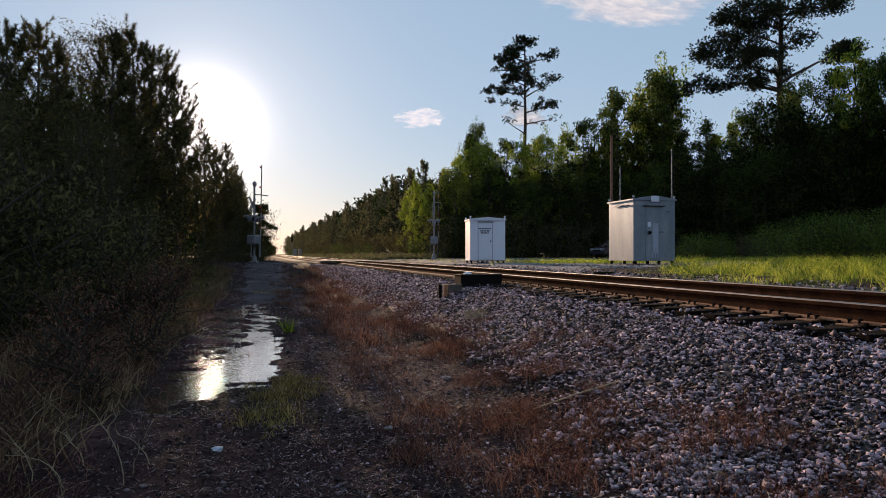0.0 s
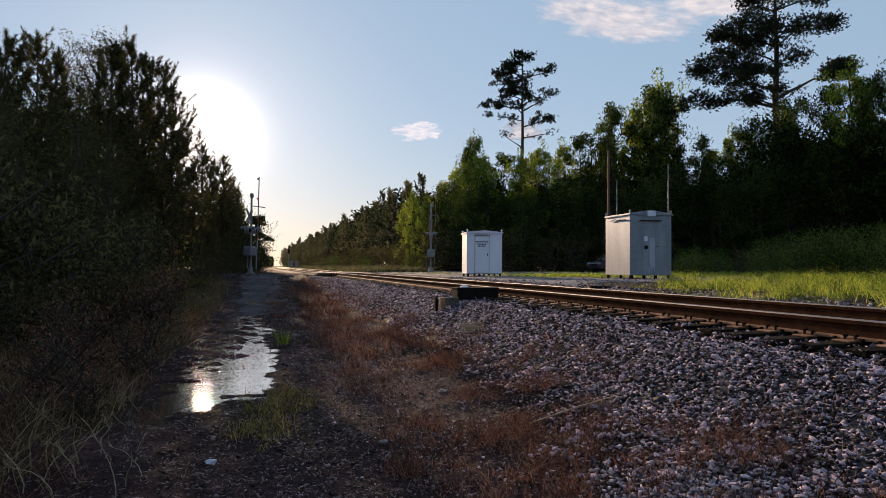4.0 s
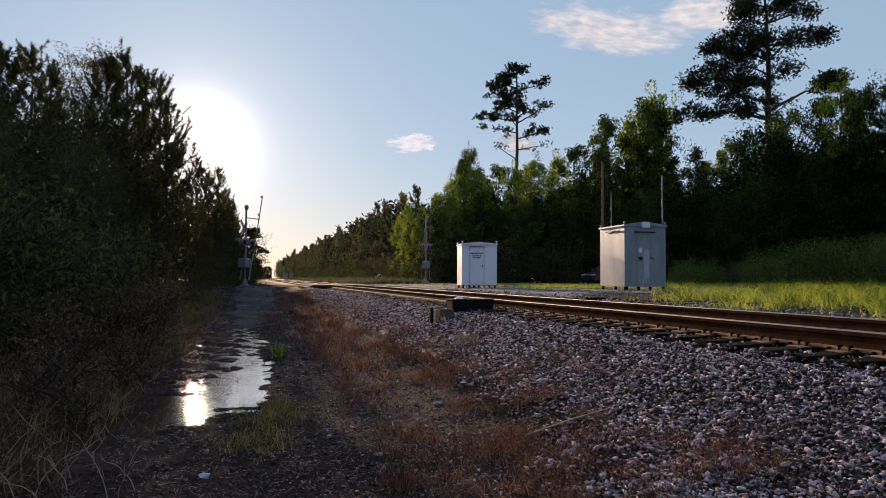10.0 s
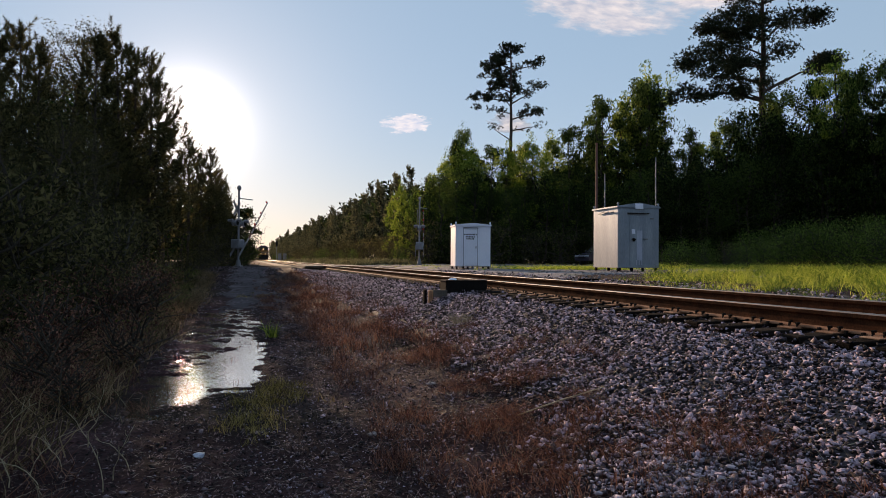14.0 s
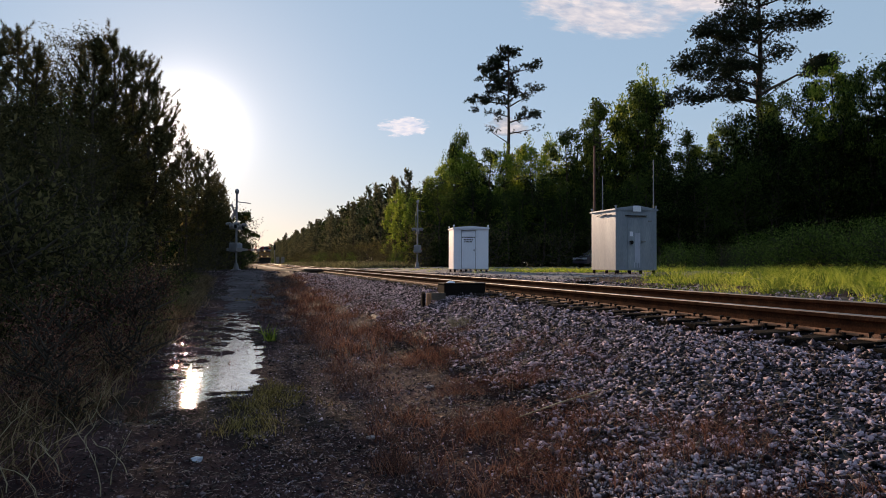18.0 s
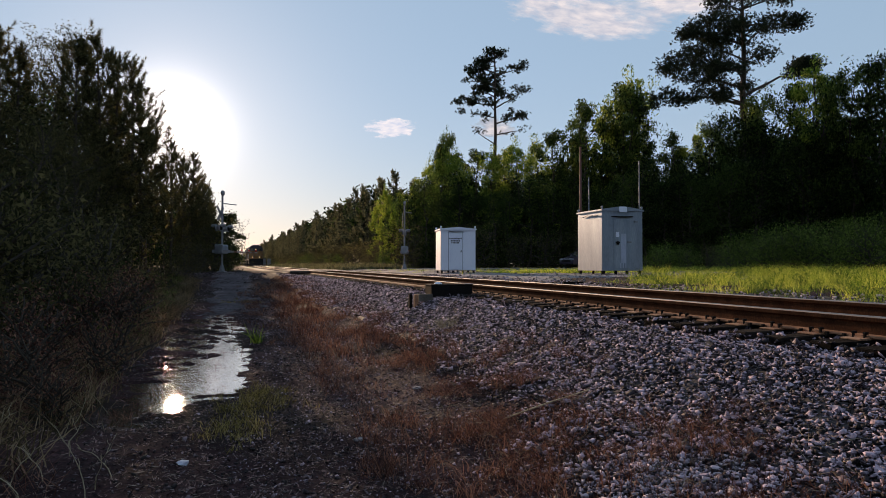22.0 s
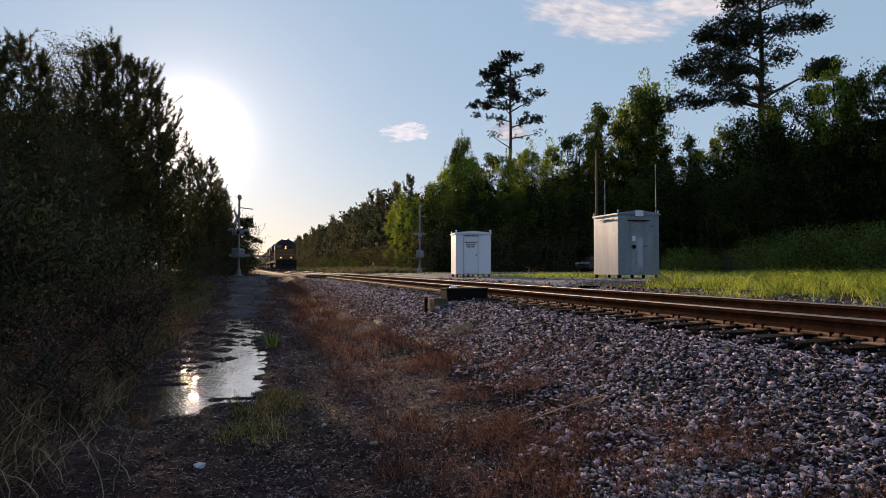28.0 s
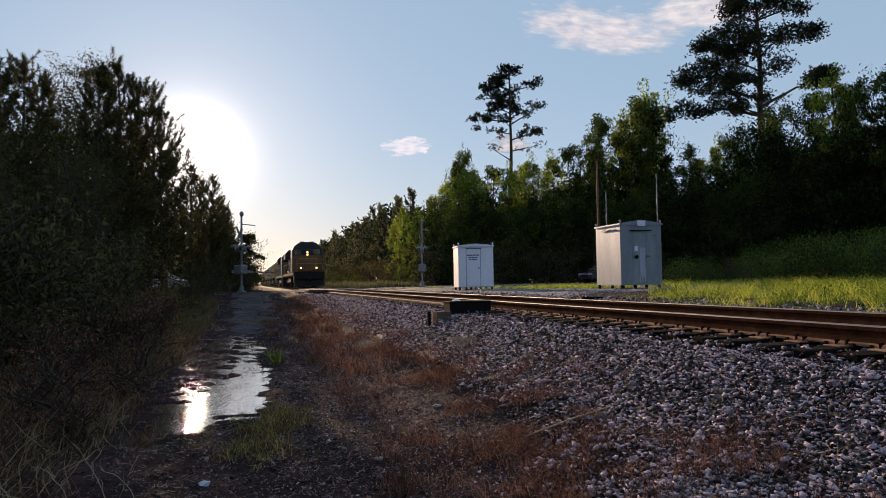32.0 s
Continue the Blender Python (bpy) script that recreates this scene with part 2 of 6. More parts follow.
M = {
    "soil": material("dark_damp_soil", [(0.0085, 0.0042, 0.0048), (0.03, 0.0145, 0.0158), (0.09, 0.045, 0.047)], 0.9, 30, 0.97, bump=1.0, spec=0.08, dirt=(0.02, 0.022, 0.012), dirt_scale=0.25),
    # near-black, with the shade between the stones put into the colour
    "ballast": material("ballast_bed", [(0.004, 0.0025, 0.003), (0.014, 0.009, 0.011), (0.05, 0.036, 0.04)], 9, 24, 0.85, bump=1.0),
    "stone": material("granite_ballast_stone", [(0.010, 0.007, 0.009), (0.088, 0.063, 0.083), (0.46, 0.36, 0.44)], 5, 60, 0.75, bump=0.5, island=0.75, spec=0.25),
    "stone_pale": material("pale_granite_stone", [(0.035, 0.027, 0.034), (0.17, 0.135, 0.165), (0.5, 0.42, 0.49)], 5, 60, 0.75, bump=0.5, island=0.75, spec=0.25),
    "stone_path": material("dull_path_stone", [(0.011, 0.008, 0.009), (0.045, 0.032, 0.037), (0.2, 0.15, 0.17)], 5, 60, 0.75, bump=0.5, island=0.7, spec=0.25),
    "stone_loose": material("loose_granite_stone", [(0.010, 0.007, 0.009), (0.088, 0.063, 0.083), (0.46, 0.36, 0.44)], 6, 20, 0.75, bump=0.5, each=0.75, spec=0.25),
    "gravel": material("lot_gravel", [(0.09, 0.077, 0.084), (0.2, 0.176, 0.188), (0.32, 0.288, 0.305)], 2.0, 25, 0.9, bump=0.8, dirt=(0.1, 0.095, 0.045), dirt_scale=0.3),
    "asphalt": material("worn_asphalt", [(0.016, 0.016, 0.018), (0.03, 0.03, 0.033), (0.05, 0.049, 0.05)], 1.0, 60, 1.0, bump=0.4, spec=0.03),
    "rust": material("rusty_rail_steel", [(0.022, 0.0085, 0.0055), (0.062, 0.024, 0.012), (0.13, 0.052, 0.024)], 6, 60, 0.95, bump=0.3, spec=0.04),
    # rust raised in tone for the low sun that grazes plates and foot
    "plate": material("rusty_plate_steel", [(0.2, 0.09, 0.048), (0.34, 0.165, 0.092), (0.46, 0.26, 0.16)], 9, 70, 0.75, bump=0.3, spec=0.3, each=0.3),
    "shine": material("worn_railhead_steel", [(0.17, 0.14, 0.125), (0.3, 0.26, 0.24)], 8, 90, 0.42, metal=1.0, bump=0.05, stretch=(1, 0.05, 1)),
    "tie": material("creosoted_oak", [(0.005, 0.004, 0.0035), (0.012, 0.009, 0.008), (0.026, 0.02, 0.017)], 3, 30, 0.97, bump=0.9, stretch=(0.4, 6, 6), each=0.4, spec=0.05),
    "timber": material("weathered_timber", [(0.05, 0.04, 0.035), (0.11, 0.09, 0.075), (0.17, 0.14, 0.12)], 5, 40, 0.9, bump=0.7),
    "black_iron": material("black_iron", [(0.007, 0.006, 0.006), (0.018, 0.015, 0.014)], 6, 60, 0.9, bump=0.2, spec=0.08),
    "white": material("white_painted_aluminium", [(0.62, 0.65, 0.76), (0.7, 0.725, 0.84), (0.76, 0.78, 0.88)], 1.2, 25, 0.5, bump=0.08, stretch=(1, 1, 0.3)),
    "silver": material("weathered_bare_aluminium", [(0.17, 0.205, 0.255), (0.24, 0.28, 0.34), (0.33, 0.375, 0.44)], 1.5, 22, 0.42, metal=0.6, bump=0.1, stretch=(1.5, 1.5, 0.25)),
    "pale": material("pale_worn_door_paint", [(0.3, 0.325, 0.41), (0.44, 0.47, 0.58)], 5, 30, 0.5, bump=0.1, stretch=(2, 2, 0.4)),
    "galv": material("galvanised_steel", [(0.16, 0.165, 0.185), (0.26, 0.265, 0.29)], 4, 50, 0.6, metal=0.4, bump=0.1),
    # white and red gate paints darkened: their backlit shade is in the colour
    "red_white": material("shade_greyed_white_paint", [(0.17, 0.165, 0.165), (0.26, 0.25, 0.25)], 4, 40, 0.5, bump=0.1),
    "red": material("red_reflective_paint", [(0.09, 0.022, 0.02), (0.13, 0.03, 0.026)], 4, 40, 0.5, bump=0.1),
    "ink": material("black_lettering", [(0.02, 0.02, 0.025), (0.03, 0.03, 0.035)], 4, 40, 0.6, bump=0),
    "pole": material("brown_pole_paint", [(0.12, 0.05, 0.04), (0.19, 0.085, 0.065)], 3, 30, 0.7, bump=0.3, stretch=(4, 4, 0.3)),
    "bark": material("pine_bark", [(0.02, 0.015, 0.012), (0.05, 0.036, 0.028), (0.1, 0.072, 0.056)], 5, 25, 0.95, bump=1.0, stretch=(2, 2, 0.5)),
    "twig": material("grey_brown_twig", [(0.025, 0.02, 0.015), (0.06, 0.048, 0.036)], 6, 30, 0.95, bump=0.6),
    # left pines: the sun's glare veil lightens and browns this needle colour
    "needle": material("pine_needles", [(0.026, 0.025, 0.0105), (0.064, 0.06, 0.024), (0.14, 0.125, 0.05)], 0.5, 6, 0.85, spec=0.12, bump=0, island=0.6, translucent=0.65),
    # distance haze and the sun's side light put into a paler needle colour
    "needle_hazed": material("haze_paled_needles", [(0.036, 0.037, 0.02), (0.105, 0.103, 0.053), (0.25, 0.23, 0.115)], 0.5, 6, 0.85, spec=0.12, bump=0, island=0.6, translucent=0.45),
    "needle_old": material("old_pine_needles", [(0.010, 0.016, 0.010), (0.024, 0.034, 0.019), (0.055, 0.066, 0.034)], 0.5, 6, 0.85, spec=0.12, bump=0, island=0.6, translucent=0.25),
    # leaves lightened and browned: the glare veil is put into the colour
    "leaf_veiled": material("glare_veiled_leaves", [(0.023, 0.024, 0.0105), (0.062, 0.059, 0.024), (0.145, 0.125, 0.052)], 0.4, 5, 0.85, spec=0.12, bump=0, island=0.6, each=0.2, translucent=0.6),
    "path_gravel": material("trodden_grey_gravel", [(0.022, 0.018, 0.021), (0.058, 0.048, 0.056), (0.14, 0.118, 0.132)], 1.2, 22, 0.95, bump=0.9, spec=0.15, dirt=(0.035, 0.024, 0.024), dirt_scale=2.2),
    # the wood's inner shade, put into a darker copy of the leaf colour
    "leaf_shaded": material("shade_darkened_leaves", [(0.006, 0.012, 0.004), (0.019, 0.036, 0.009), (0.07, 0.1, 0.022)], 0.4, 5, 0.85, spec=0.1, bump=0, island=0.5, each=0.3, translucent=0.5),
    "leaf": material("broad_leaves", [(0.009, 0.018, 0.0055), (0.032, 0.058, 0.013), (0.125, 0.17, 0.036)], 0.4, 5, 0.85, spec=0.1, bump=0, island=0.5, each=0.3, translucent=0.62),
    # sunlight on the wood's edge trees put into a yellow-green leaf colour
    "leaf_light": material("sunlit_and_fresh_leaves", [(0.055, 0.115, 0.014), (0.175, 0.25, 0.03), (0.42, 0.46, 0.075)], 0.4, 5, 0.85, spec=0.1, bump=0, island=0.5, translucent=0.7),
    "bush_leaf": material("fresh_bush_leaves", [(0.035, 0.06, 0.012), (0.085, 0.13, 0.024), (0.19, 0.25, 0.05)], 0.6, 6, 0.85, spec=0.12, bump=0, island=0.5, translucent=0.4),
    "grass": material("sunlit_grass", [(0.05, 0.115, 0.012), (0.24, 0.34, 0.03), (0.62, 0.63, 0.11)], 0.5, 5, 0.85, spec=0.1, bump=0, island=0.6, translucent=0.6),
    "weed_green": material("shade_weeds", [(0.05, 0.04, 0.02), (0.16, 0.115, 0.055), (0.33, 0.23, 0.14)], 0.5, 5, 0.85, spec=0.1, bump=0, island=0.6, translucent=0.35),
    "weed_brown": material("dry_red_brown_weeds", [(0.036, 0.0145, 0.012), (0.112, 0.046, 0.035), (0.28, 0.145, 0.1)], 0.7, 6, 0.9, spec=0.1, bump=0, island=0.6, translucent=0.3),
    "dull_grass": material("dull_yellow_grass", [(0.09, 0.07, 0.02), (0.22, 0.17, 0.05), (0.42, 0.32, 0.13)], 0.6, 5, 0.85, spec=0.1, bump=0, island=0.6, translucent=0.4),
    "straw": material("bleached_straw", [(0.2, 0.15, 0.09), (0.34, 0.27, 0.17), (0.46, 0.39, 0.27)], 3, 20, 0.8, bump=0, island=0.6),
    "pine_straw": material("pine_straw", [(0.07, 0.045, 0.037), (0.2, 0.145, 0.12), (0.34, 0.26, 0.22)], 3, 20, 0.8, spec=0.15, bump=0, island=0.8),
    "litter": material("bark_and_leaf_litter", [(0.01, 0.005, 0.005), (0.04, 0.021, 0.02), (0.2, 0.122, 0.115)], 3, 20, 0.72, spec=0.2, bump=0, island=0.8),
    "water": material("shallow_muddy_water", [(0.02, 0.016, 0.012), (0.03, 0.024, 0.018)], 2.2, 12.0, 0.015, bump=0.42, stretch=(1.5, 2.4, 1), spec=0.9),
    "loco_blue": material("dark_blue_loco_paint", [(0.006, 0.008, 0.018), (0.01, 0.014, 0.028), (0.018, 0.02, 0.03)], 2, 20, 0.6, bump=0.05),
    "loco_yellow": material("golden_yellow_loco_paint", [(0.15, 0.066, 0.01), (0.2, 0.09, 0.014)], 2, 20, 0.5, bump=0.05, dirt=(0.12, 0.06, 0.025)),
    "grime": material("sooty_underframe", [(0.006, 0.005, 0.005), (0.018, 0.014, 0.012)], 3, 25, 0.95, bump=0.4),
    "hopper": material("tan_hopper_paint", [(0.42, 0.30, 0.14), (0.52, 0.39, 0.2)], 1.0, 14, 0.6, bump=0.1, dirt=(0.2, 0.12, 0.06), dirt_scale=0.5),
    "hopper_grey": material("grey_hopper_paint", [(0.3, 0.29, 0.27), (0.4, 0.38, 0.35)], 1.0, 14, 0.6, bump=0.1, dirt=(0.16, 0.1, 0.06), dirt_scale=0.5),
    "glass": material("dark_glass", [(0.01, 0.012, 0.014), (0.015, 0.018, 0.02)], 2, 9, 0.05, bump=0, spec=0.8),
    "car_white": material("silver_white_car_paint", [(0.5, 0.52, 0.55), (0.56, 0.58, 0.6)], 2, 30, 0.25, metal=0.3, bump=0),
    "car_dark": material("dark_plum_car_paint", [(0.022, 0.018, 0.03), (0.035, 0.028, 0.045)], 2, 30, 0.25, metal=0.3, bump=0),
    "rubber": material("tyre_rubber", [(0.015, 0.015, 0.015), (0.03, 0.03, 0.03)], 5, 40, 0.8, bump=0.3),
    "lamp_white": material("lit_headlight", [(1.0, 0.52, 0.17), (1.0, 0.56, 0.2)], 2, 9, 0.3, bump=0, emit=3.0),
    "lamp_red": material("red_lens", [(0.35, 0.02, 0.015), (0.45, 0.03, 0.02)], 2, 9, 0.2, bump=0),
    "lens_dark": material("dark_signal_lens", [(0.02, 0.02, 0.02), (0.03, 0.03, 0.03)], 2, 9, 0.2, bump=0),
}


# a clear film over the silt: the water mirrors strongly at a low angle
film_of = M["water"].node_tree
wet = film_of.nodes["Principled BSDF"]
wet.inputs["Coat Weight"].default_value, wet.inputs["Coat Roughness"].default_value, wet.inputs["Coat IOR"].default_value = 1.0, 0.015, 1.85
film_of.links.new(wet.inputs["Normal"].links[0].from_socket, wet.inputs["Coat Normal"])

# ---- mesh helpers ----
rng = np.random.default_rng(7)


def link_mesh(name, me, mats, parent=None, label=""):
    for m in mats if isinstance(mats, (list, tuple)) else [mats]:
        me.materials.append(m)
    ob = new(name, me)
    if parent:
        ob.parent = parent
    return tagged(ob, label)


def part(name, bm, mat, parent, label=""):
    me = bpy.data.meshes.new(name)
    bm.to_mesh(me)
    bm.free()
    return link_mesh(name, me, mat, parent, label)


def mesh_np(name, verts, faces, mats, parent=None, label="", smooth=False):
    """A mesh from arrays: verts (n, 3), faces (m, k)."""
    me = bpy.data.meshes.new(name)
    verts, faces = np.ascontiguousarray(verts, dtype=np.float32), np.ascontiguousarray(faces, dtype=np.int32)
    k = faces.shape[1]
    me.vertices.add(len(verts))
    me.vertices.foreach_set("co", verts.ravel())
    me.loops.add(faces.size)
    me.loops.foreach_set("vertex_index", faces.ravel())
    me.polygons.add(len(faces))
    me.polygons.foreach_set("loop_start", np.arange(0, faces.size, k, dtype=np.int32))
    if smooth:
        me.polygons.foreach_set("use_smooth", np.ones(len(faces), dtype=bool))
    me.update(calc_edges=True)
    me.validate()
    return link_mesh(name, me, mats, parent, label)


def thing(name, label, category, group="", m=None):
    ob = new(name)
    ob.empty_display_size = 0.2
    if m is not None:
        ob.matrix_world = m
    return tagged(ob, label, category, group)


def box(bm, x0, y0, z0, x1, y1, z1, bevel=0.0):
    r = bmesh.ops.create_cube(bm, size=1, matrix=Matrix.LocRotScale(((x0 + x1) / 2, (y0 + y1) / 2, (z0 + z1) / 2), None, (x1 - x0, y1 - y0, z1 - z0)))
    if bevel:
        es = {e for v in r["verts"] for e in v.link_edges}
        bmesh.ops.bevel(bm, geom=list(es), offset=bevel, segments=1, affect="EDGES")
    return bm


def B(*a, bevel=0.0):
    return box(bmesh.new(), *a, bevel=bevel)


def tube(bm, a, b, ra, rb=None, n=8):
    a, b = Vector(a), Vector(b)
    rb = ra if rb is None else rb
    q = (b - a).to_track_quat("Z", "Y").to_matrix().to_4x4()
    bmesh.ops.create_cone(bm, cap_ends=True, segments=n, radius1=ra, radius2=rb, depth=(b - a).length, matrix=Matrix.Translation((a + b) / 2) @ q)
    return bm


def Tb(a, b, ra, rb=None, n=8):
    return tube(bmesh.new(), a, b, ra, rb, n)


def prism(bm, outline, axis, lo, hi):
    """An outline of (u, v) pairs pushed out along an axis ('x', 'y' or 'z') from lo to hi."""
    put = {"x": lambda u, v, w: (w, u, v), "y": lambda u, v, w: (u, w, v), "z": lambda u, v, w: (u, v, w)}[axis]
    lower, upper = [bm.verts.new(put(u, v, lo)) for u, v in outline], [bm.verts.new(put(u, v, hi)) for u, v in outline]
    bm.faces.new(lower), bm.faces.new(upper)
    for i in range(len(outline)):
        j = (i + 1) % len(outline)
        bm.faces.new((lower[i], lower[j], upper[j], upper[i]))
    bmesh.ops.recalc_face_normals(bm, faces=bm.faces)
    return bm


def Pr(outline, axis, lo, hi):
    return prism(bmesh.new(), outline, axis, lo, hi)


def sstep(a, b, x):
    t = np.clip((np.asarray(x, float) - a) / (b - a), 0, 1)
    return t * t * (3 - 2 * t)


def wave_noise(x, y, seed, scale, octaves=3):
    """Smooth unevenness from summed waves at chance angles."""
    r = np.random.default_rng(seed)
    out = np.zeros(np.broadcast(x, y).shape)
    for o in range(octaves):
        for _ in range(5):
            a, ph = r.uniform(0, 2 * np.pi), r.uniform(0, 2 * np.pi)
            k = 2 * np.pi / scale * 2 ** o * r.uniform(0.7, 1.4)
            out += np.sin(k * (x * np.cos(a) + y * np.sin(a)) + ph) / 2 ** o / 5
    return out


# ---- the ground ----
NEAR, FAR = 5.3, 6.805                 # centres of the two rails
CANT = 0.022                           # the far rail lies a little higher
WATER_Z = -1.06


def ground_z(x, y):
    x, y = np.broadcast_arrays(np.asarray(x, float), np.asarray(y, float))
    base = np.interp(x, [-60, -6, -2.4, -1.5, 0.3, 1.2, 2.2, 3.1, 4.3, 4.7, 5.0, 8.0, 9.4, 11, 40, 200], [-0.5, -0.72, -0.86, -0.98, -1.02, -0.99, -0.9, -0.72, -0.29, -0.325, -0.28, -0.28, -0.12, -0.03, 0.05, 0.4])
    rut = np.exp(-(((x + 0.5) / 0.8) ** 4)) * sstep(-0.6, 0.6, y - 6.7 - 1.4 * np.clip(x + 1.05, 0, 2) + 0.5 * wave_noise(x, y, 13, 0.9)) * (1 - sstep(19, 25, y))
    base = base - 0.097 * rut + rut * (0.05 * wave_noise(x * 0.7, y, 12, 0.6) + (0.03 + 0.03 * sstep(9, 13, y)) * wave_noise(x * 0.4, y, 15, 0.32)) + 0.018 * rut * sstep(9.5, 13, y)
    lift = np.interp(x, [-60, -2, 2, 4.35, 8.0, 10], [-0.05, -0.06, -0.1, -0.28, -0.28, -0.05])
    k = sstep(23, 41, y) * (1 - sstep(9, 10.5, x))
    z = base * (1 - k) + lift * k
    rough = np.clip(1 - np.abs(y) / 300, 0, 1)
    soft = np.where((x > 3.0) & (x < 9.5), 0.35, 1.0)
    z = z + soft * rough * (0.035 * wave_noise(x, y, 3, 2.6) + 0.012 * wave_noise(x, y, 4, 0.5) + 0.007 * wave_noise(x, y, 5, 0.22, 2) * (np.abs(y) < 40))
    return z - 0.5 * sstep(80, 600, np.hypot(x, y) - 300) * 0


def axis_steps(stops):
    out = []
    for (a, b, n) in stops:
        out.extend(np.linspace(a, b, n, endpoint=False))
    out.append(stops[-1][1])
    return np.array(out)


def sheet(name, xs, ys, zf, mat, label, category):
    X, Y = np.meshgrid(xs, ys)
    v = np.stack([X, Y, zf(X, Y)], -1).reshape(-1, 3)
    nx, ny = len(xs), len(ys)
    i = (np.arange(ny - 1)[:, None] * nx + np.arange(nx - 1)[None]).ravel()
    ob = mesh_np(name, v, np.stack([i, i + 1, i + nx + 1, i + nx], -1), mat, smooth=True)
    return tagged(ob, label, category, kind="structure")


gx = axis_steps([(-2500, -300, 8), (-300, -40, 14), (-40, -6, 24), (-6, -2.5, 20), (-2.5, 3.2, 84), (3.2, 5, 16), (5, 12, 30), (12, 40, 24), (40, 300, 14), (300, 2500, 8)])
gy = axis_steps([(-2500, -200, 8), (-200, -10, 16), (-10, 1, 16), (1, 11, 150), (11, 26, 100), (26, 30, 8), (30, 60, 40), (60, 400, 50), (400, 2500, 10)])
sheet("ground", gx, gy, ground_z, M["soil"], "dark damp soil with litter sloping up to a railway line", "ground")
bx = axis_steps([(2.7, 4.6, 24), (4.6, 8.0, 20), (8.0, 9.6, 12)])
by = axis_steps([(-30, 0, 20), (0, 14, 110), (14, 46, 90), (46, 400, 60)])
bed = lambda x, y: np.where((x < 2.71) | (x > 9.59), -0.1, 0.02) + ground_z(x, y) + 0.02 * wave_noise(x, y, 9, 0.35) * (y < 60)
ballast_ob = sheet("ballast_bed", bx, by, bed, M["ballast"], "crushed stone bed with sloping shoulders, gap shade in its colour", "ballast")
lot_x, lot_y = axis_steps([(9.5, 21, 30), (21, 60, 16)]), axis_steps([(16, 30, 14), (30, 78, 30)])
lot = lambda x, y: ground_z(x, y) + 0.03 - 0.25 * np.clip(1 - (y - 17 - 0.45 * (x - 9.5) + 1.5 * wave_noise(x, y, 31, 5)) / 2.5, 0, 1)
sheet("gravel_lot", lot_x, lot_y, lot, M["gravel"], "pale gravel lot beside the track, patchy with grass", "gravel lot")
sheet("puddle", axis_steps([(-1.9, 1.0, 60)]), axis_steps([(5.5, 25, 200)]), lambda x, y: WATER_Z + 0.0003 * wave_noise(x, y, 55, 0.3, 2), M["water"], "long shallow puddle of muddy water in the wheel ruts", "puddle")
# a trodden strip of grey gravel runs from the road down beside the bank
strip = lambda x, y: ground_z(x, y) + 0.014 - 0.1 * np.clip(np.maximum((np.abs(x - 0.1 - 0.008 * (y - 14)) - 0.7 - 0.4 * wave_noise(x, y, 33, 2.4) - 0.3 * wave_noise(x, y, 35, 0.7)) / 0.6, (22.0 - y + 2.5 * wave_noise(x, y, 34, 3.0) + wave_noise(x, y, 36, 0.6)) / 2.0), 0, 1)
sheet("gravel_track", axis_steps([(-2.4, 2.8, 60)]), axis_steps([(11, 46, 170)]), strip, M["path_gravel"], "trodden grey gravel track along the foot of the bank", "gravel track")
# the road over the line, askew, with its crossing panels
road_y = lambda x: 46.6 - 0.2 * (x - 5.3)
rx = axis_steps([(-70, -3, 20), (-3, 14, 30), (14, 60, 20)])
X, S = np.meshgrid(rx, np.linspace(0, 1, 7))
Yr = road_y(X) + S * 9.0
Zr = np.where((X > 4.2) & (X < 8.1), -0.012, np.maximum(ground_z(X, Yr) + 0.03, -0.06 - 0.02 * np.abs(X - 6)))
n = len(rx)
i = (np.arange(6)[:, None] * n + np.arange(n - 1)[None]).ravel()
tagged(mesh_np("road", np.stack([X, Yr, Zr], -1).reshape(-1, 3), np.stack([i, i + 1, i + n + 1, i + n], -1), M["asphalt"]), "worn dark asphalt road crossing the track", "road", kind="structure")


# ---- the track ----
track = tagged(new("railway_track"), "single railway track with rusty rails on dark wooden ties", "railway track", kind="structure")
RAIL = [(-0.076, -0.186), (0.076, -0.186), (0.076, -0.175), (0.014, -0.157), (0.010, -0.14), (0.010, -0.062), (0.034, -0.046), (0.037, -0.012), (-0.037, -0.012), (-0.034, -0.046), (-0.010, -0.062), (-0.010, -0.14), (-0.014, -0.157), (-0.076, -0.175)]
HEAD = [(-0.037, -0.0118), (0.037, -0.0118), (0.035, -0.004), (0.026, 0), (-0.026, 0), (-0.035, -0.004)]
for x, dz in ((NEAR, 0.0), (FAR, CANT)):
    rail = part("rail", Pr([(x + u, v + dz) for u, v in RAIL], "y", -30, 420), M["rust"], track, "rusty brown steel rail")
    # paler strips: the low sun on the foot is put into their colour
    for s in (-1, 1):
        part("rail_foot", Pr([(x + s * 0.018, -0.156 + dz), (x + s * 0.078, -0.173 + dz), (x + s * 0.078, -0.184 + dz), (x + s * 0.018, -0.184 + dz)], "y", -30, 420), M["plate"], rail, "dusty rust-brown foot of the rail, paled for the low sun")
    part("railhead", Pr([(x + u, v + dz) for u, v in HEAD], "y", -30, 420), M["shine"], rail, "polished bright running surface")
tie_me = bpy.data.meshes.new("tie")
bm = B(-1.3, -0.115, -0.18, 1.3, 0.115, 0, bevel=0.012)
for v in bm.verts:
    v.co += Vector(rng.normal(0, 0.004, 3))
bm.to_mesh(tie_me), bm.free()
tie_me.materials.append(M["tie"])
plate_me = bpy.data.meshes.new("tie_plate")
bm = B(-0.19, -0.1, 0, 0.19, 0.1, 0.016, bevel=0.004)
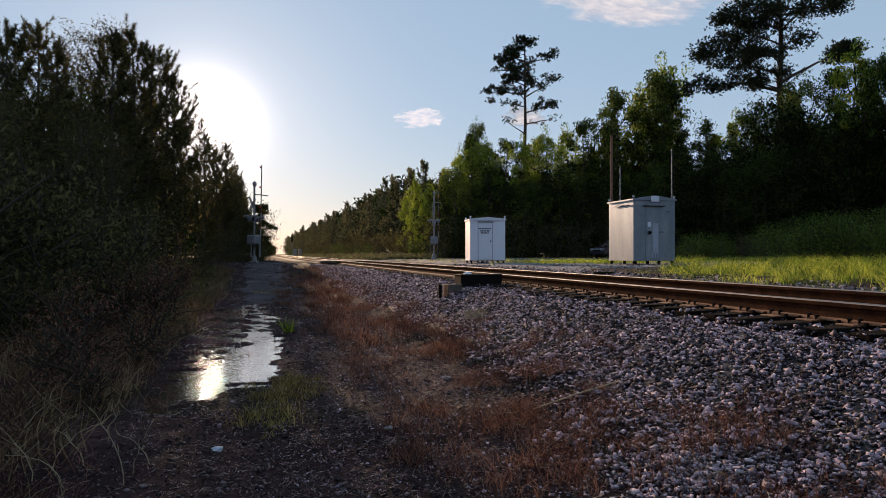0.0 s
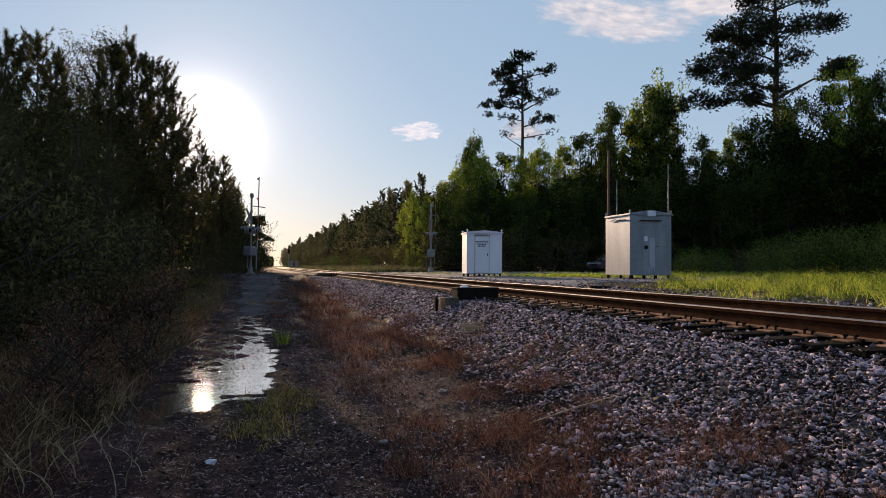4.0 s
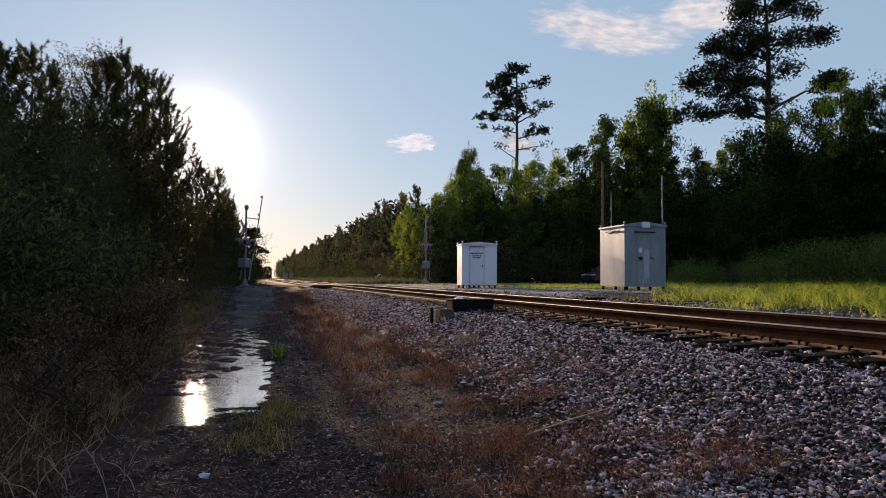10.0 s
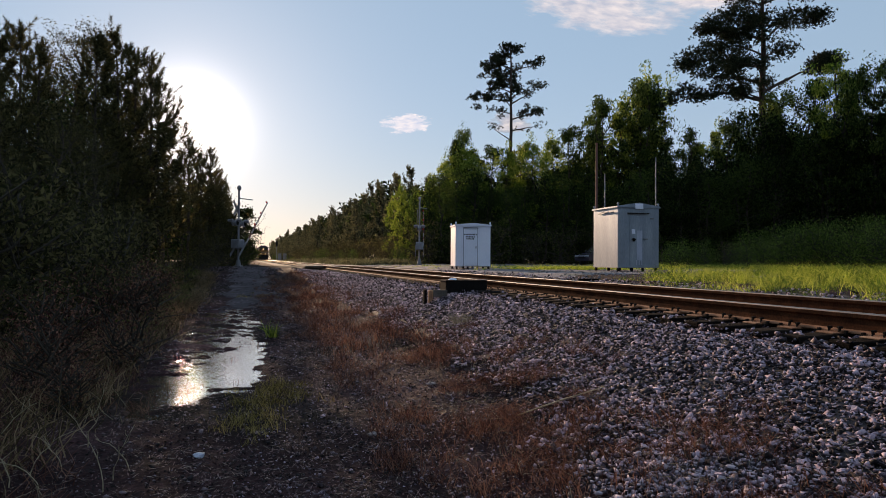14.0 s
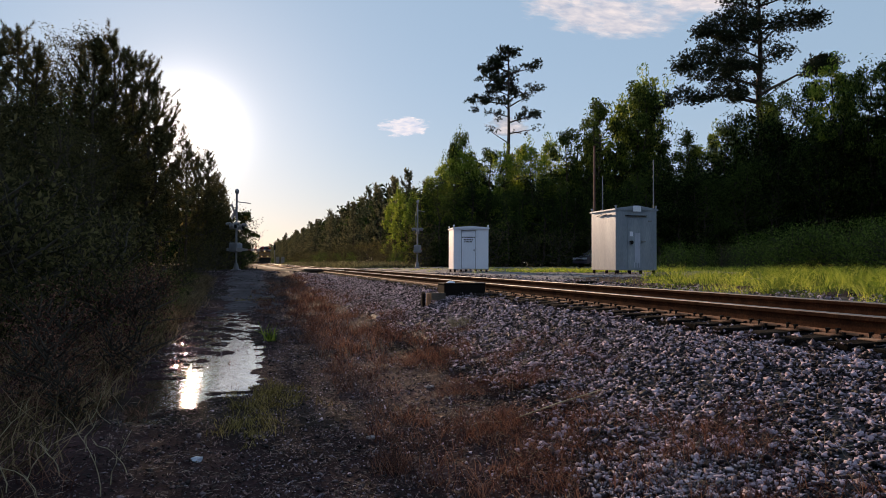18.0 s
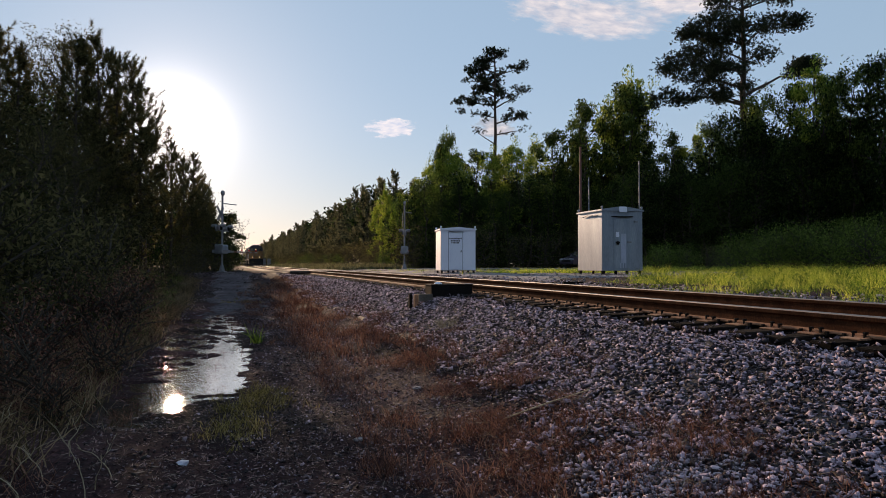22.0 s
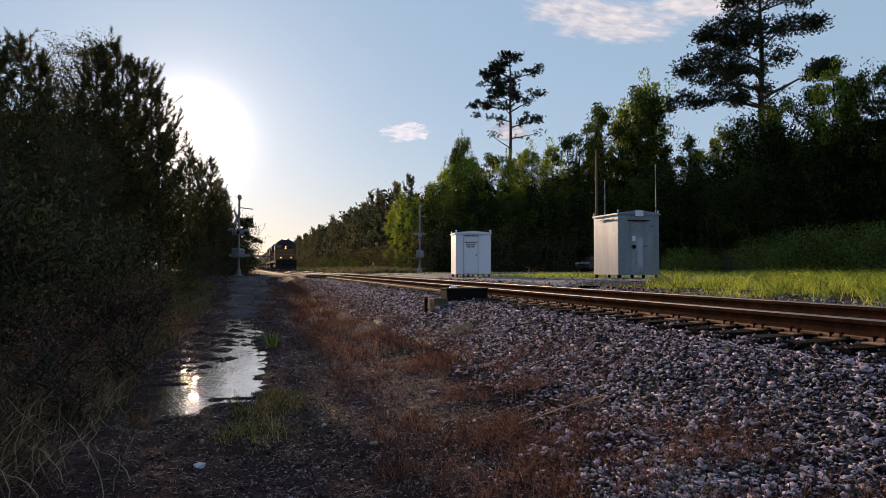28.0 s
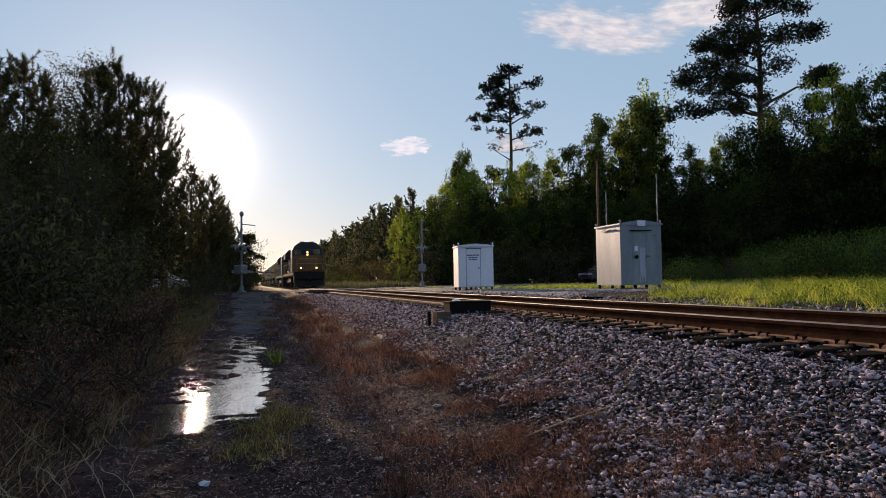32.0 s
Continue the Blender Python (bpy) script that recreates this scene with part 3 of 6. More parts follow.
box(bm, -0.095, -0.1, 0.012, -0.078, 0.1, 0.028), box(bm, 0.078, -0.1, 0.012, 0.095, 0.1, 0.028)
bm.to_mesh(plate_me), bm.free()
plate_me.materials.append(M["plate"])
spike_me = bpy.data.meshes.new("spike")
bm = B(-0.009, -0.009, -0.02, 0.009, 0.009, 0.035)
box(bm, -0.012, -0.016, 0.03, 0.03, 0.016, 0.052, bevel=0.005)
bm.to_mesh(spike_me), bm.free()
spike_me.materials.append(M["black_iron"])
anchor_me = bpy.data.meshes.new("rail_anchor")
bm = B(-0.1, -0.012, -0.02, 0.1, 0.012, 0.004, bevel=0.004)
box(bm, -0.105, -0.014, -0.02, -0.07, 0.014, 0.026, bevel=0.004)
bm.to_mesh(anchor_me), bm.free()
anchor_me.materials.append(M["black_iron"])
STEP, tilt = 0.48, CANT / (FAR - NEAR)
mid, mid_z = (NEAR + FAR) / 2, CANT / 2 - 0.202
far_ties = []
for i in range(-16, 860):
    y = 0.24 + STEP * i
    if 46.2 - 0.1 < y < 55.6:
        continue
    jx, jr = rng.normal(0, 0.025), rng.normal(0, 0.6)
    if y > 100:
        far_ties.append((mid + jx, y))
        continue
    ob = new("tie", tie_me)
    ob.parent, ob.matrix_basis = track, pose(mid + jx, y, mid_z, 0, -math.degrees(tilt), jr)
    if y < 26:
        for x, dz in ((NEAR, 0), (FAR, CANT)):
            p = new("tie_plate", plate_me)
            p.parent, p.matrix_basis = track, pose(x, y + rng.normal(0, 0.006), dz - 0.2025)
            if x == NEAR and y < 16:
                for s, (sx, sy, rz) in enumerate(((-0.088, 0.055, 0), (-0.09, -0.06, 0), (0.088, 0.05, 180))):
                    k = new("spike", spike_me)
                    k.parent, k.matrix_basis = p, pose(sx, sy + rng.normal(0, 0.008), 0.012 + abs(rng.normal(0, 0.006)), 0, 0, rz + rng.normal(0, 8))
        if y < 18:
            for s in (-0.15, 0.15):
                if rng.random() < 0.8:
                    a = new("rail_anchor", anchor_me)
                    a.parent, a.matrix_basis = track, pose(NEAR, y + s, -0.19)
v0 = np.array([(sx * 1.3, sy * 0.115, sz) for sz in (-0.18, 0) for sx, sy in ((-1, -1), (1, -1), (1, 1), (-1, 1))])
f0 = np.array([(4, 5, 6, 7), (0, 1, 5, 4), (1, 2, 6, 5), (2, 3, 7, 6), (3, 0, 4, 7)])
c = np.array([(x, y, mid_z) for x, y in far_ties])
tagged(mesh_np("distant_ties", (c[:, None] + v0[None]).reshape(-1, 3), (f0[None] + 8 * np.arange(len(c))[:, None, None]).reshape(-1, 4), M["tie"], track), kind="stuff")
# crossing panels between and beside the rails
panel_me = bpy.data.meshes.new("crossing_panel")
B(-0.62, -1.14, -0.12, 0.62, 1.14, 0, bevel=0.015).to_mesh(panel_me)
panel_me.materials.append(M["timber"])
for k in range(4):
    for x, wide in ((mid, 1.0), (NEAR - 0.72, 1.0), (FAR + 0.72, 1.0)):
        p = new("crossing_panel", panel_me)
        p.parent, p.matrix_basis = track, pose(x, 47.6 + 2.3 * k, 0.004)

# ballast stones: knobbly eight-cornered lumps, each turned and sized by chance
CUBE_V = np.array([(x, y, z) for z in (-1, 1) for y in (-1, 1) for x in (-1, 1)], float) * 0.62
CUBE_F = np.array([(0, 2, 3), (0, 3, 1), (4, 5, 7), (4, 7, 6), (0, 1, 5), (0, 5, 4), (2, 6, 7), (2, 7, 3), (0, 4, 6), (0, 6, 2), (1, 3, 7), (1, 7, 5)])


OCTA_V = np.array([(1, 0, 0), (-1, 0, 0), (0, 1, 0), (0, -1, 0), (0, 0, 1), (0, 0, -1)], float)
OCTA_F = np.array([(0, 2, 4), (2, 1, 4), (1, 3, 4), (3, 0, 4), (2, 0, 5), (1, 2, 5), (3, 1, 5), (0, 3, 5)])


def fade(y, start):
    """Lets a scattered stretch thin out behind its start instead of ending in a line."""
    return y - 2.4 * rng.random(len(y)) ** 2 * np.exp(-np.clip(y - start, 0, 9))


def lumps(x, y, size, z, seed, mat, name, label, category, small=False):
    r = np.random.default_rng(seed)
    n = len(x)
    q = np.column_stack([np.ones(n), r.normal(0, 0.3, (n, 2)), np.tan(r.uniform(-1.5, 1.5, n))])      # they lie flat, turned any way
    q /= np.linalg.norm(q, axis=1, keepdims=True)
    a, b, c, d = q.T
    R = np.stack([1 - 2 * (c * c + d * d), 2 * (b * c - a * d), 2 * (b * d + a * c), 2 * (b * c + a * d), 1 - 2 * (b * b + d * d), 2 * (c * d - a * b), 2 * (b * d - a * c), 2 * (c * d + a * b), 1 - 2 * (b * b + c * c)], -1).reshape(n, 3, 3)
    V0, F0 = (OCTA_V, OCTA_F) if small else (CUBE_V, CUBE_F)
    k = len(V0)
    shape = (V0[None] + r.normal(0, 0.27, (n, k, 3))) * r.uniform((0.85, 0.6, 0.32), (1.5, 1.0, 0.66), (n, 3))[:, None]
    v = np.einsum("nij,nkj->nki", R, shape) * size[:, None, None]
    v += np.stack([x, y, z], -1)[:, None]
    f = F0[None] + k * np.arange(n)[:, None, None]
    return tagged(mesh_np(name, v.reshape(-1, 3), f.reshape(-1, 3), mat), label, category, kind="stuff")


def ballast_z(x, y):
    return ground_z(x, y) + 0.02


n = 70000
y = fade(0.9 + 40 * rng.random(n) ** 2.3, 0.9)
toe = 2.75 - 0.85 * np.clip((9.0 - y) / 6, 0, 1) + 0.3 * wave_noise(np.zeros(n), y, 21, 3.0) + 0.2 * wave_noise(np.zeros(n), y, 22, 0.7)
x = toe + (4.8 - toe) * rng.random(n) ** 0.75
s = np.clip(rng.lognormal(math.log(0.015), 0.36, n), 0.007, 0.036) * (1 + 0.025 * np.clip(y - 5, 0, 40))
lumps(x, y, s, ballast_z(x, y) + 0.2 * s + 0.004, 5, M["stone"], "ballast_stones", "loose grey granite ballast on the track shoulder", "ballast stones")
n = 14000
y = 0.9 + 6.5 * rng.random(n) ** 1.2
x = 1.75 + 0.1 * y + 3.0 * rng.random(n) ** 0.7
s = np.clip(rng.lognormal(math.log(0.0148), 0.32, n), 0.007, 0.03)
keep = (x < 4.8) & (wave_noise(x, y, 58, 1.3) > -0.3 - 0.5 * sstep(2.6, 3.4, x))
x, y, s = x[keep], y[keep], s[keep]
lumps(x, y, s, ballast_z(x, y) + 0.3 * s - 0.015 * (x < 2.7), 14, M["stone"], "ballast_stones", "loose granite stones spilling down the bank", "ballast stones")
n = 9500
y = fade(1.6 + 6.5 * rng.random(n) ** 1.3, 1.6)
x = -1.1 + 3.7 * rng.random(n)
s = np.clip(rng.lognormal(math.log(0.0085), 0.45, n), 0.003, 0.026)
keep = ground_z(x, y) > WATER_Z + 0.02
x, y, s = x[keep], y[keep], s[keep]
lumps(x, y, s, ground_z(x, y) + 0.35 * s, 15, M["stone_path"], "scattered_stones", "small grey pebbles pressed into dark soil", "scattered stones", small=True)
n = 2000                 # a patch of paler stone
cx, cy = 2.42, 3.39
x, y = cx + rng.normal(0, 0.3, n), cy + rng.normal(0, 0.36, n)
s = np.clip(rng.lognormal(math.log(0.0135), 0.32, n), 0.006, 0.03)
lumps(x, y, s, ballast_z(x, y) + 0.35 * s, 18, M["stone_pale"], "ballast_stones", "patch of paler granite stones on the shoulder", "ballast stones")
n = 26000                # the same ground goes on behind the camera
y = 1.6 - 9.6 * rng.random(n) ** 1.5
x = 1.9 + 0.3 * wave_noise(0 * y, y, 21, 3.0) + 2.9 * rng.random(n) ** 0.75
s = np.clip(rng.lognormal(math.log(0.018), 0.34, n), 0.009, 0.04)
keep = (x < 4.8) & (y < 0.9 + 0.7 * rng.random(n))
x, y, s = x[keep], y[keep], s[keep]
lumps(x, y, s, ballast_z(x, y) + 0.2 * s, 16, M["stone"], "ballast_stones", "loose grey granite ballast on the track shoulder", "ballast stones", small=True)
n = 7000
y, x = 2.0 - 9.5 * rng.random(n) ** 1.2, -2.0 + 4.6 * rng.random(n)
s = np.clip(rng.lognormal(math.log(0.013), 0.45, n), 0.005, 0.03)
lumps(x, y, s, ground_z(x, y) + 0.3 * s, 17, M["stone_path"], "scattered_stones", "scattered grey stones trodden into the path", "scattered stones", small=True)
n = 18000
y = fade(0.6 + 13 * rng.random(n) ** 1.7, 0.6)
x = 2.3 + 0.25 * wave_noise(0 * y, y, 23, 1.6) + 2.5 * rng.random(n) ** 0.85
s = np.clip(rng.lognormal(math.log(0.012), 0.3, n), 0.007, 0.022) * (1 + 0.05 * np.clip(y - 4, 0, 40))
# chips share the bed's near-black colour, which holds the gap shade
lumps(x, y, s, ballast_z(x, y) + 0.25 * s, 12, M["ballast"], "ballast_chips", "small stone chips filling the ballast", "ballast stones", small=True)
n = 24000
y = fade(0.8 + 19 * rng.random(n) ** 1.8, 0.8)
x = -0.3 + 3.7 * rng.random(n) ** 0.7
s = np.clip(rng.lognormal(math.log(0.0082), 0.42, n), 0.004, 0.026)
keep = (ground_z(x, y) > WATER_Z + 0.02)
x, y, s = x[keep], y[keep], s[keep]
lumps(x, y, s, ground_z(x, y) + 0.2 * s, 6, M["stone"], "scattered_stones", "scattered grey stones trodden into the path", "scattered stones", small=True)
n = 15000
y = 0.6 + 30 * rng.random(n) ** 1.6
x = 4.5 + 3.5 * rng.random(n) ** 1.7
s = np.clip(rng.lognormal(math.log(0.021), 0.32, n), 0.012, 0.045)
deep = np.where(np.abs((y - 0.24) / 0.48 - np.round((y - 0.24) / 0.48)) > 0.24, -0.228 - 0.07 * sstep(5.1, 4.8, x) * (x < 5.1), -0.25 + 0.04 * (x < 4.95) * (rng.random(n) < 0.2))      # heaped between the ties, sparse over their ends
lumps(x, y, s, deep + 0.2 * s, 8, M["stone"], "crib_stones", "grey ballast stones packed between the ties", "ballast stones")

n = 15000
y = 9 + 34 * rng.random(n) ** 1.2
x = -1.9 + 3.9 * rng.random(n)
s = np.clip(rng.lognormal(math.log(0.012), 0.45, n), 0.005, 0.04) * (1 + 0.03 * (y - 9))
keep = (ground_z(x, y) > WATER_Z + 0.015) & (wave_noise(x, y, 57, 3.0) > -0.2)
x, y, s = x[keep], y[keep], s[keep]
lumps(x, y, s, ground_z(x, y) + 0.2 * s, 13, M["stone_path"], "scattered_stones", "grey stones strewn along the muddy track", "scattered stones", small=True)
n = 4200
y = 3 + 30 * rng.random(n) ** 1.3
x = 7.9 + 2.0 * rng.random(n)
s = np.clip(rng.lognormal(math.log(0.026), 0.35, n), 0.012, 0.06)
lumps(x, y, s, ground_z(x, y) + 0.03, 10, M["stone"], "ballast_stones", "grey ballast stones on the far shoulder", "ballast stones")
n = 3200
y = 16 + 24 * rng.random(n)
x = 9.6 + 11 * rng.random(n)
s = np.clip(rng.lognormal(math.log(0.028), 0.35, n), 0.014, 0.07)
lumps(x, y, s, ground_z(x, y) + 0.03, 9, M["gravel"], "gravel_stones", "loose pale stones strewn over the gravel lot", "gravel stones")


# ---- plants ----
def tubes(lines, sides=6):
    """Tapered tubes along polylines: [(points, radii)] to verts and quads."""
    V, F, base = [], [], 0
    ang = np.linspace(0, 2 * np.pi, sides, endpoint=False)
    for pts, rad in lines:
        pts, rad = np.asarray(pts, float), np.asarray(rad, float)
        d = np.gradient(pts, axis=0)
        d /= np.linalg.norm(d, axis=1, keepdims=True) + 1e-9
        up = np.where(np.abs(d[:, 2:3]) > 0.9, np.array([[1.0, 0, 0]]), np.array([[0, 0, 1.0]]))
        u = np.cross(d, up)
        u /= np.linalg.norm(u, axis=1, keepdims=True)
        w = np.cross(d, u)
        ring = pts[:, None] + rad[:, None, None] * (np.cos(ang)[None, :, None] * u[:, None] + np.sin(ang)[None, :, None] * w[:, None])
        m = len(pts)
        V.append(ring.reshape(-1, 3))
        i = (np.arange(m - 1)[:, None] * sides + np.arange(sides)[None]).ravel()
        j = (np.arange(m - 1)[:, None] * sides + (np.arange(sides)[None] + 1) % sides).ravel()
        F.append(np.stack([i, j, j + sides, i + sides], -1) + base)
        base += m * sides
    return np.concatenate(V), np.concatenate(F)


def blades(root, way, length, width, r):
    """Thin pointed triangles from root along way."""
    n = len(root)
    side = np.cross(way, r.normal(size=(n, 3)))
    side /= np.linalg.norm(side, axis=1, keepdims=True) + 1e-9
    side *= (width / 2)[:, None]
    v = np.stack([root - side, root + side, root + way * length[:, None]], 1)
    return v.reshape(-1, 3), np.arange(3 * n).reshape(-1, 3)


def leaves(at, size, r, droop=0.0):
    """Rhombic leaves, turned by chance."""
    n = len(at)
    a = r.normal(size=(n, 3))
    a[:, 2] -= droop
    a /= np.linalg.norm(a, axis=1, keepdims=True)
    b = np.cross(a, r.normal(size=(n, 3)))
    b /= np.linalg.norm(b, axis=1, keepdims=True) + 1e-9
    a, b = a * size[:, None], b * (size * 0.36)[:, None]
    v = np.stack([at - a, at - 0.1 * a + b, at + a, at - 0.1 * a - b], 1)
    return v.reshape(-1, 3), np.arange(4 * n).reshape(-1, 4)


def unit(v):
    return v / (np.linalg.norm(v, axis=-1, keepdims=True) + 1e-9)


def young_pine(seed, height, bare, reach, limbs, shoots, per, label, needle=0.23, width=0.025, shoot=0.72, gaps=0.06, lean=0.012, cone=0.75, mat="needle", twigs=True):
    """Young loblolly pine: limbs that sweep up into upright brushes of needles, one behind the other."""
    r = np.random.default_rng(seed)
    t = thing("pine_tree", label, "pine tree")
    hs = np.linspace(0, 1, 14)
    bend = np.cumsum(r.normal(0, lean * height / 5, (14, 2)), axis=0)
    trunk = np.column_stack([bend - bend[0], hs * height * 0.97])
    trunk[0, 2] -= 0.3
    lines, root, axis, length = [(trunk, 0.0105 * height * (1 - 0.93 * hs) + 0.012)], [], [], []
    for k in range(5):
        root.append(trunk[-1] - np.array([0, 0, 0.5 * r.random()])), axis.append(unit(np.array([r.normal(0, 0.25), r.normal(0, 0.25), 1.0]))), length.append(shoot * r.uniform(0.5, 0.9))
    for k in range(limbs):
        h = bare + (0.98 - bare) * ((k + r.random()) / limbs) ** 0.95
        if r.random() < gaps:
            continue
        rel = (h - bare) / (1 - bare)
        L = reach * (0.7 + 1.5 * rel if rel < 0.2 else ((1 - rel) / 0.8) ** cone) * r.uniform(0.55, 1.15)
        L = max(L, 0.1 * reach)
        az, el = k * 2.4 + r.normal(0, 0.4), 0.05 + 0.5 * rel + r.normal(0, 0.12)
        out, up = np.array([math.cos(az), math.sin(az), 0.0]), np.array([0, 0, 1.0])
        side = np.array([-out[1], out[0], 0])
        p0 = np.array([np.interp(h, hs, trunk[:, 0]), np.interp(h, hs, trunk[:, 1]), h * height * 0.97])
        s = np.linspace(0, 1, 6)[:, None]
        pts = p0 + L * (out * math.cos(el) * s + up * (math.sin(el) * s + 0.42 * s ** 2.5)) + r.normal(0, 0.025 * L, (6, 3)) * s
        lines.append((pts, np.linspace(0.015 + 0.012 * L, 0.006, 6)))
        for j in range(max(3, int(shoots * (0.3 + 0.7 * L / reach)))):
            f = r.uniform(0.3, 1.0) if j else 1.0
            q = np.array([np.interp(f, s[:, 0], pts[:, c]) for c in range(3)])
            far = r.random() * 0.22 * L * (j > 0)
            w = unit(out * r.uniform(-0.1, 0.8) + side * r.normal(0, 0.7) + up * 0.3)
            e = q + w * far
            if twigs and far > 0.1:
                lines.append((np.stack([q, e]), np.array([0.01, 0.006])))
            root.append(e), axis.append(unit(out * r.uniform(0.0, 0.7) + side * r.normal(0, 0.35) + up * r.uniform(0.55, 1.2))), length.append(shoot * r.uniform(0.35, 1.15) * (0.6 + 0.4 * f))
    root, axis, length = np.array(root), np.array(axis), np.array(length)
    n = len(root)
    ax, ln = np.repeat(axis, per, 0), np.repeat(length, per)[:, None]
    along = r.random((n * per, 1))
    rim = unit(np.cross(ax, r.normal(size=(n * per, 3))))
    way = unit(ax * (0.45 + 0.75 * along) + rim)
    v, f = blades(np.repeat(root, per, 0) + ax * along * ln, way, needle * r.uniform(0.65, 1.15, n * per) * (1.1 - 0.4 * along[:, 0]), np.full(n * per, width), r)
    tv, tf = tubes(lines[:1], 9)
    mesh_np("trunk", tv, tf, M["bark"], t, smooth=True)
    lv, lf = tubes(lines[1:], 3)
    tagged(mesh_np("branchwork", lv, lf, M["twig"], t, smooth=True), kind="stuff")
    tagged(mesh_np("crown", v, f, M[mat], t), kind="stuff")
    return t


def bough_pine(seed, height, trunk_r, boughs, label, chance, pad=0.85, tuft=0.42, width=0.06, thin=0.25):
    """Old pine grown bough by bough: each bough is (height on the trunk, reach across, rise at its bend, rise at its tip, fullness);
    chance: (lowest, highest, longest, count) of the boughs that point towards and away from the line."""
    r = np.random.default_rng(seed)
    t = thing("pine_tree", label, "pine tree")
    hs = np.linspace(0, 1, 14)
    bend = np.cumsum(r.normal(0, 0.004 * height, (14, 2)), axis=0)
    trunk = np.column_stack([bend - bend[0], hs * height])
    trunk[0, 2] -= 0.4
    lines, at = [(trunk, trunk_r * (1 - 0.86 * hs) + 0.02)], []
    grown = [(h, reach, mid_r, tip_r, full, r.uniform(-0.3, 0.3)) for h, reach, mid_r, tip_r, full in boughs]
    lo, hi, longest, count = chance
    for k in range(count):
        h = lo + (hi - lo) * (k + r.random()) / count
        L = longest * r.uniform(0.45, 1.0) * (1.15 - 0.6 * (h - lo) / (hi - lo))
        grown.append((h, L * r.choice((-1, 1)), 0.1 * L, r.uniform(0.0, 0.3) * L, 0.75, r.choice((-1, 1)) * r.uniform(1.0, 2.6)))
    for h, reach, mid_r, tip_r, full, slope in grown:
        L = abs(reach)
        flat = np.array([reach, slope * L, 0.0])
        flat *= L / np.linalg.norm(flat) if abs(slope) > 0.9 else 1.0
        p0 = np.array([np.interp(h / height, hs, trunk[:, 0]), np.interp(h / height, hs, trunk[:, 1]), h])
        s = np.linspace(0, 1, 7)[:, None]
        rise = mid_r * np.sin(s * np.pi) + tip_r * s
        pts = p0 + flat * s + np.array([0, 0, 1.0]) * rise + r.normal(0, 0.02 * L, (7, 3)) * s
        lines.append((pts, np.linspace(0.05 + 0.016 * L, 0.02, 7)))
        for j in range(max(3, int(full * (2.2 + 1.9 * L)))):
            f = r.uniform(min(0.6, 0.26 + 0.1 * max(0.0, tip_r)), 1.0) if j else 1.0
            q = np.array([np.interp(f, s[:, 0], pts[:, c]) for c in range(3)])
            e = q + r.normal(0, 1, 3) * np.array([0.5, 0.9, 0.5]) * (j > 0) * min(1.0, 0.3 + 0.12 * L) + np.array([0, 0, 0.3 * (j > 0)])
            if j:
                lines.append((np.stack([q, (q + e) / 2 + r.normal(0, 0.06, 3), e]), np.array([0.03, 0.02, 0.01])))
            R = pad * r.uniform(0.5, 1.25)
            m = int(44 * (R / pad) ** 2 * full)
            at.append(e + np.clip(r.normal(0, 0.6, (m, 3)), -1.3, 1.3) * np.array([R, R, 0.62 * R]) + np.array([0, 0, 0.15 * R]))
    at = np.concatenate(at)
    n, k = len(at), 16
    way = unit(r.normal(size=(n * k, 3)) + np.array([0, 0, 0.55]))
    v, f = blades(np.repeat(at, k, 0), way, tuft * r.uniform(0.6, 1.15, n * k), np.full(n * k, width), r)
    tv, tf = tubes(lines[:1], 10)
    mesh_np("trunk", tv, tf, M["bark"], t, smooth=True)
    lv, lf = tubes(lines[1:], 5)
    tagged(mesh_np("branchwork", lv, lf, M["bark"], t, smooth=True), kind="stuff")
    tagged(mesh_np("crown", v, f, M["needle_old"], t), kind="stuff")
    return t


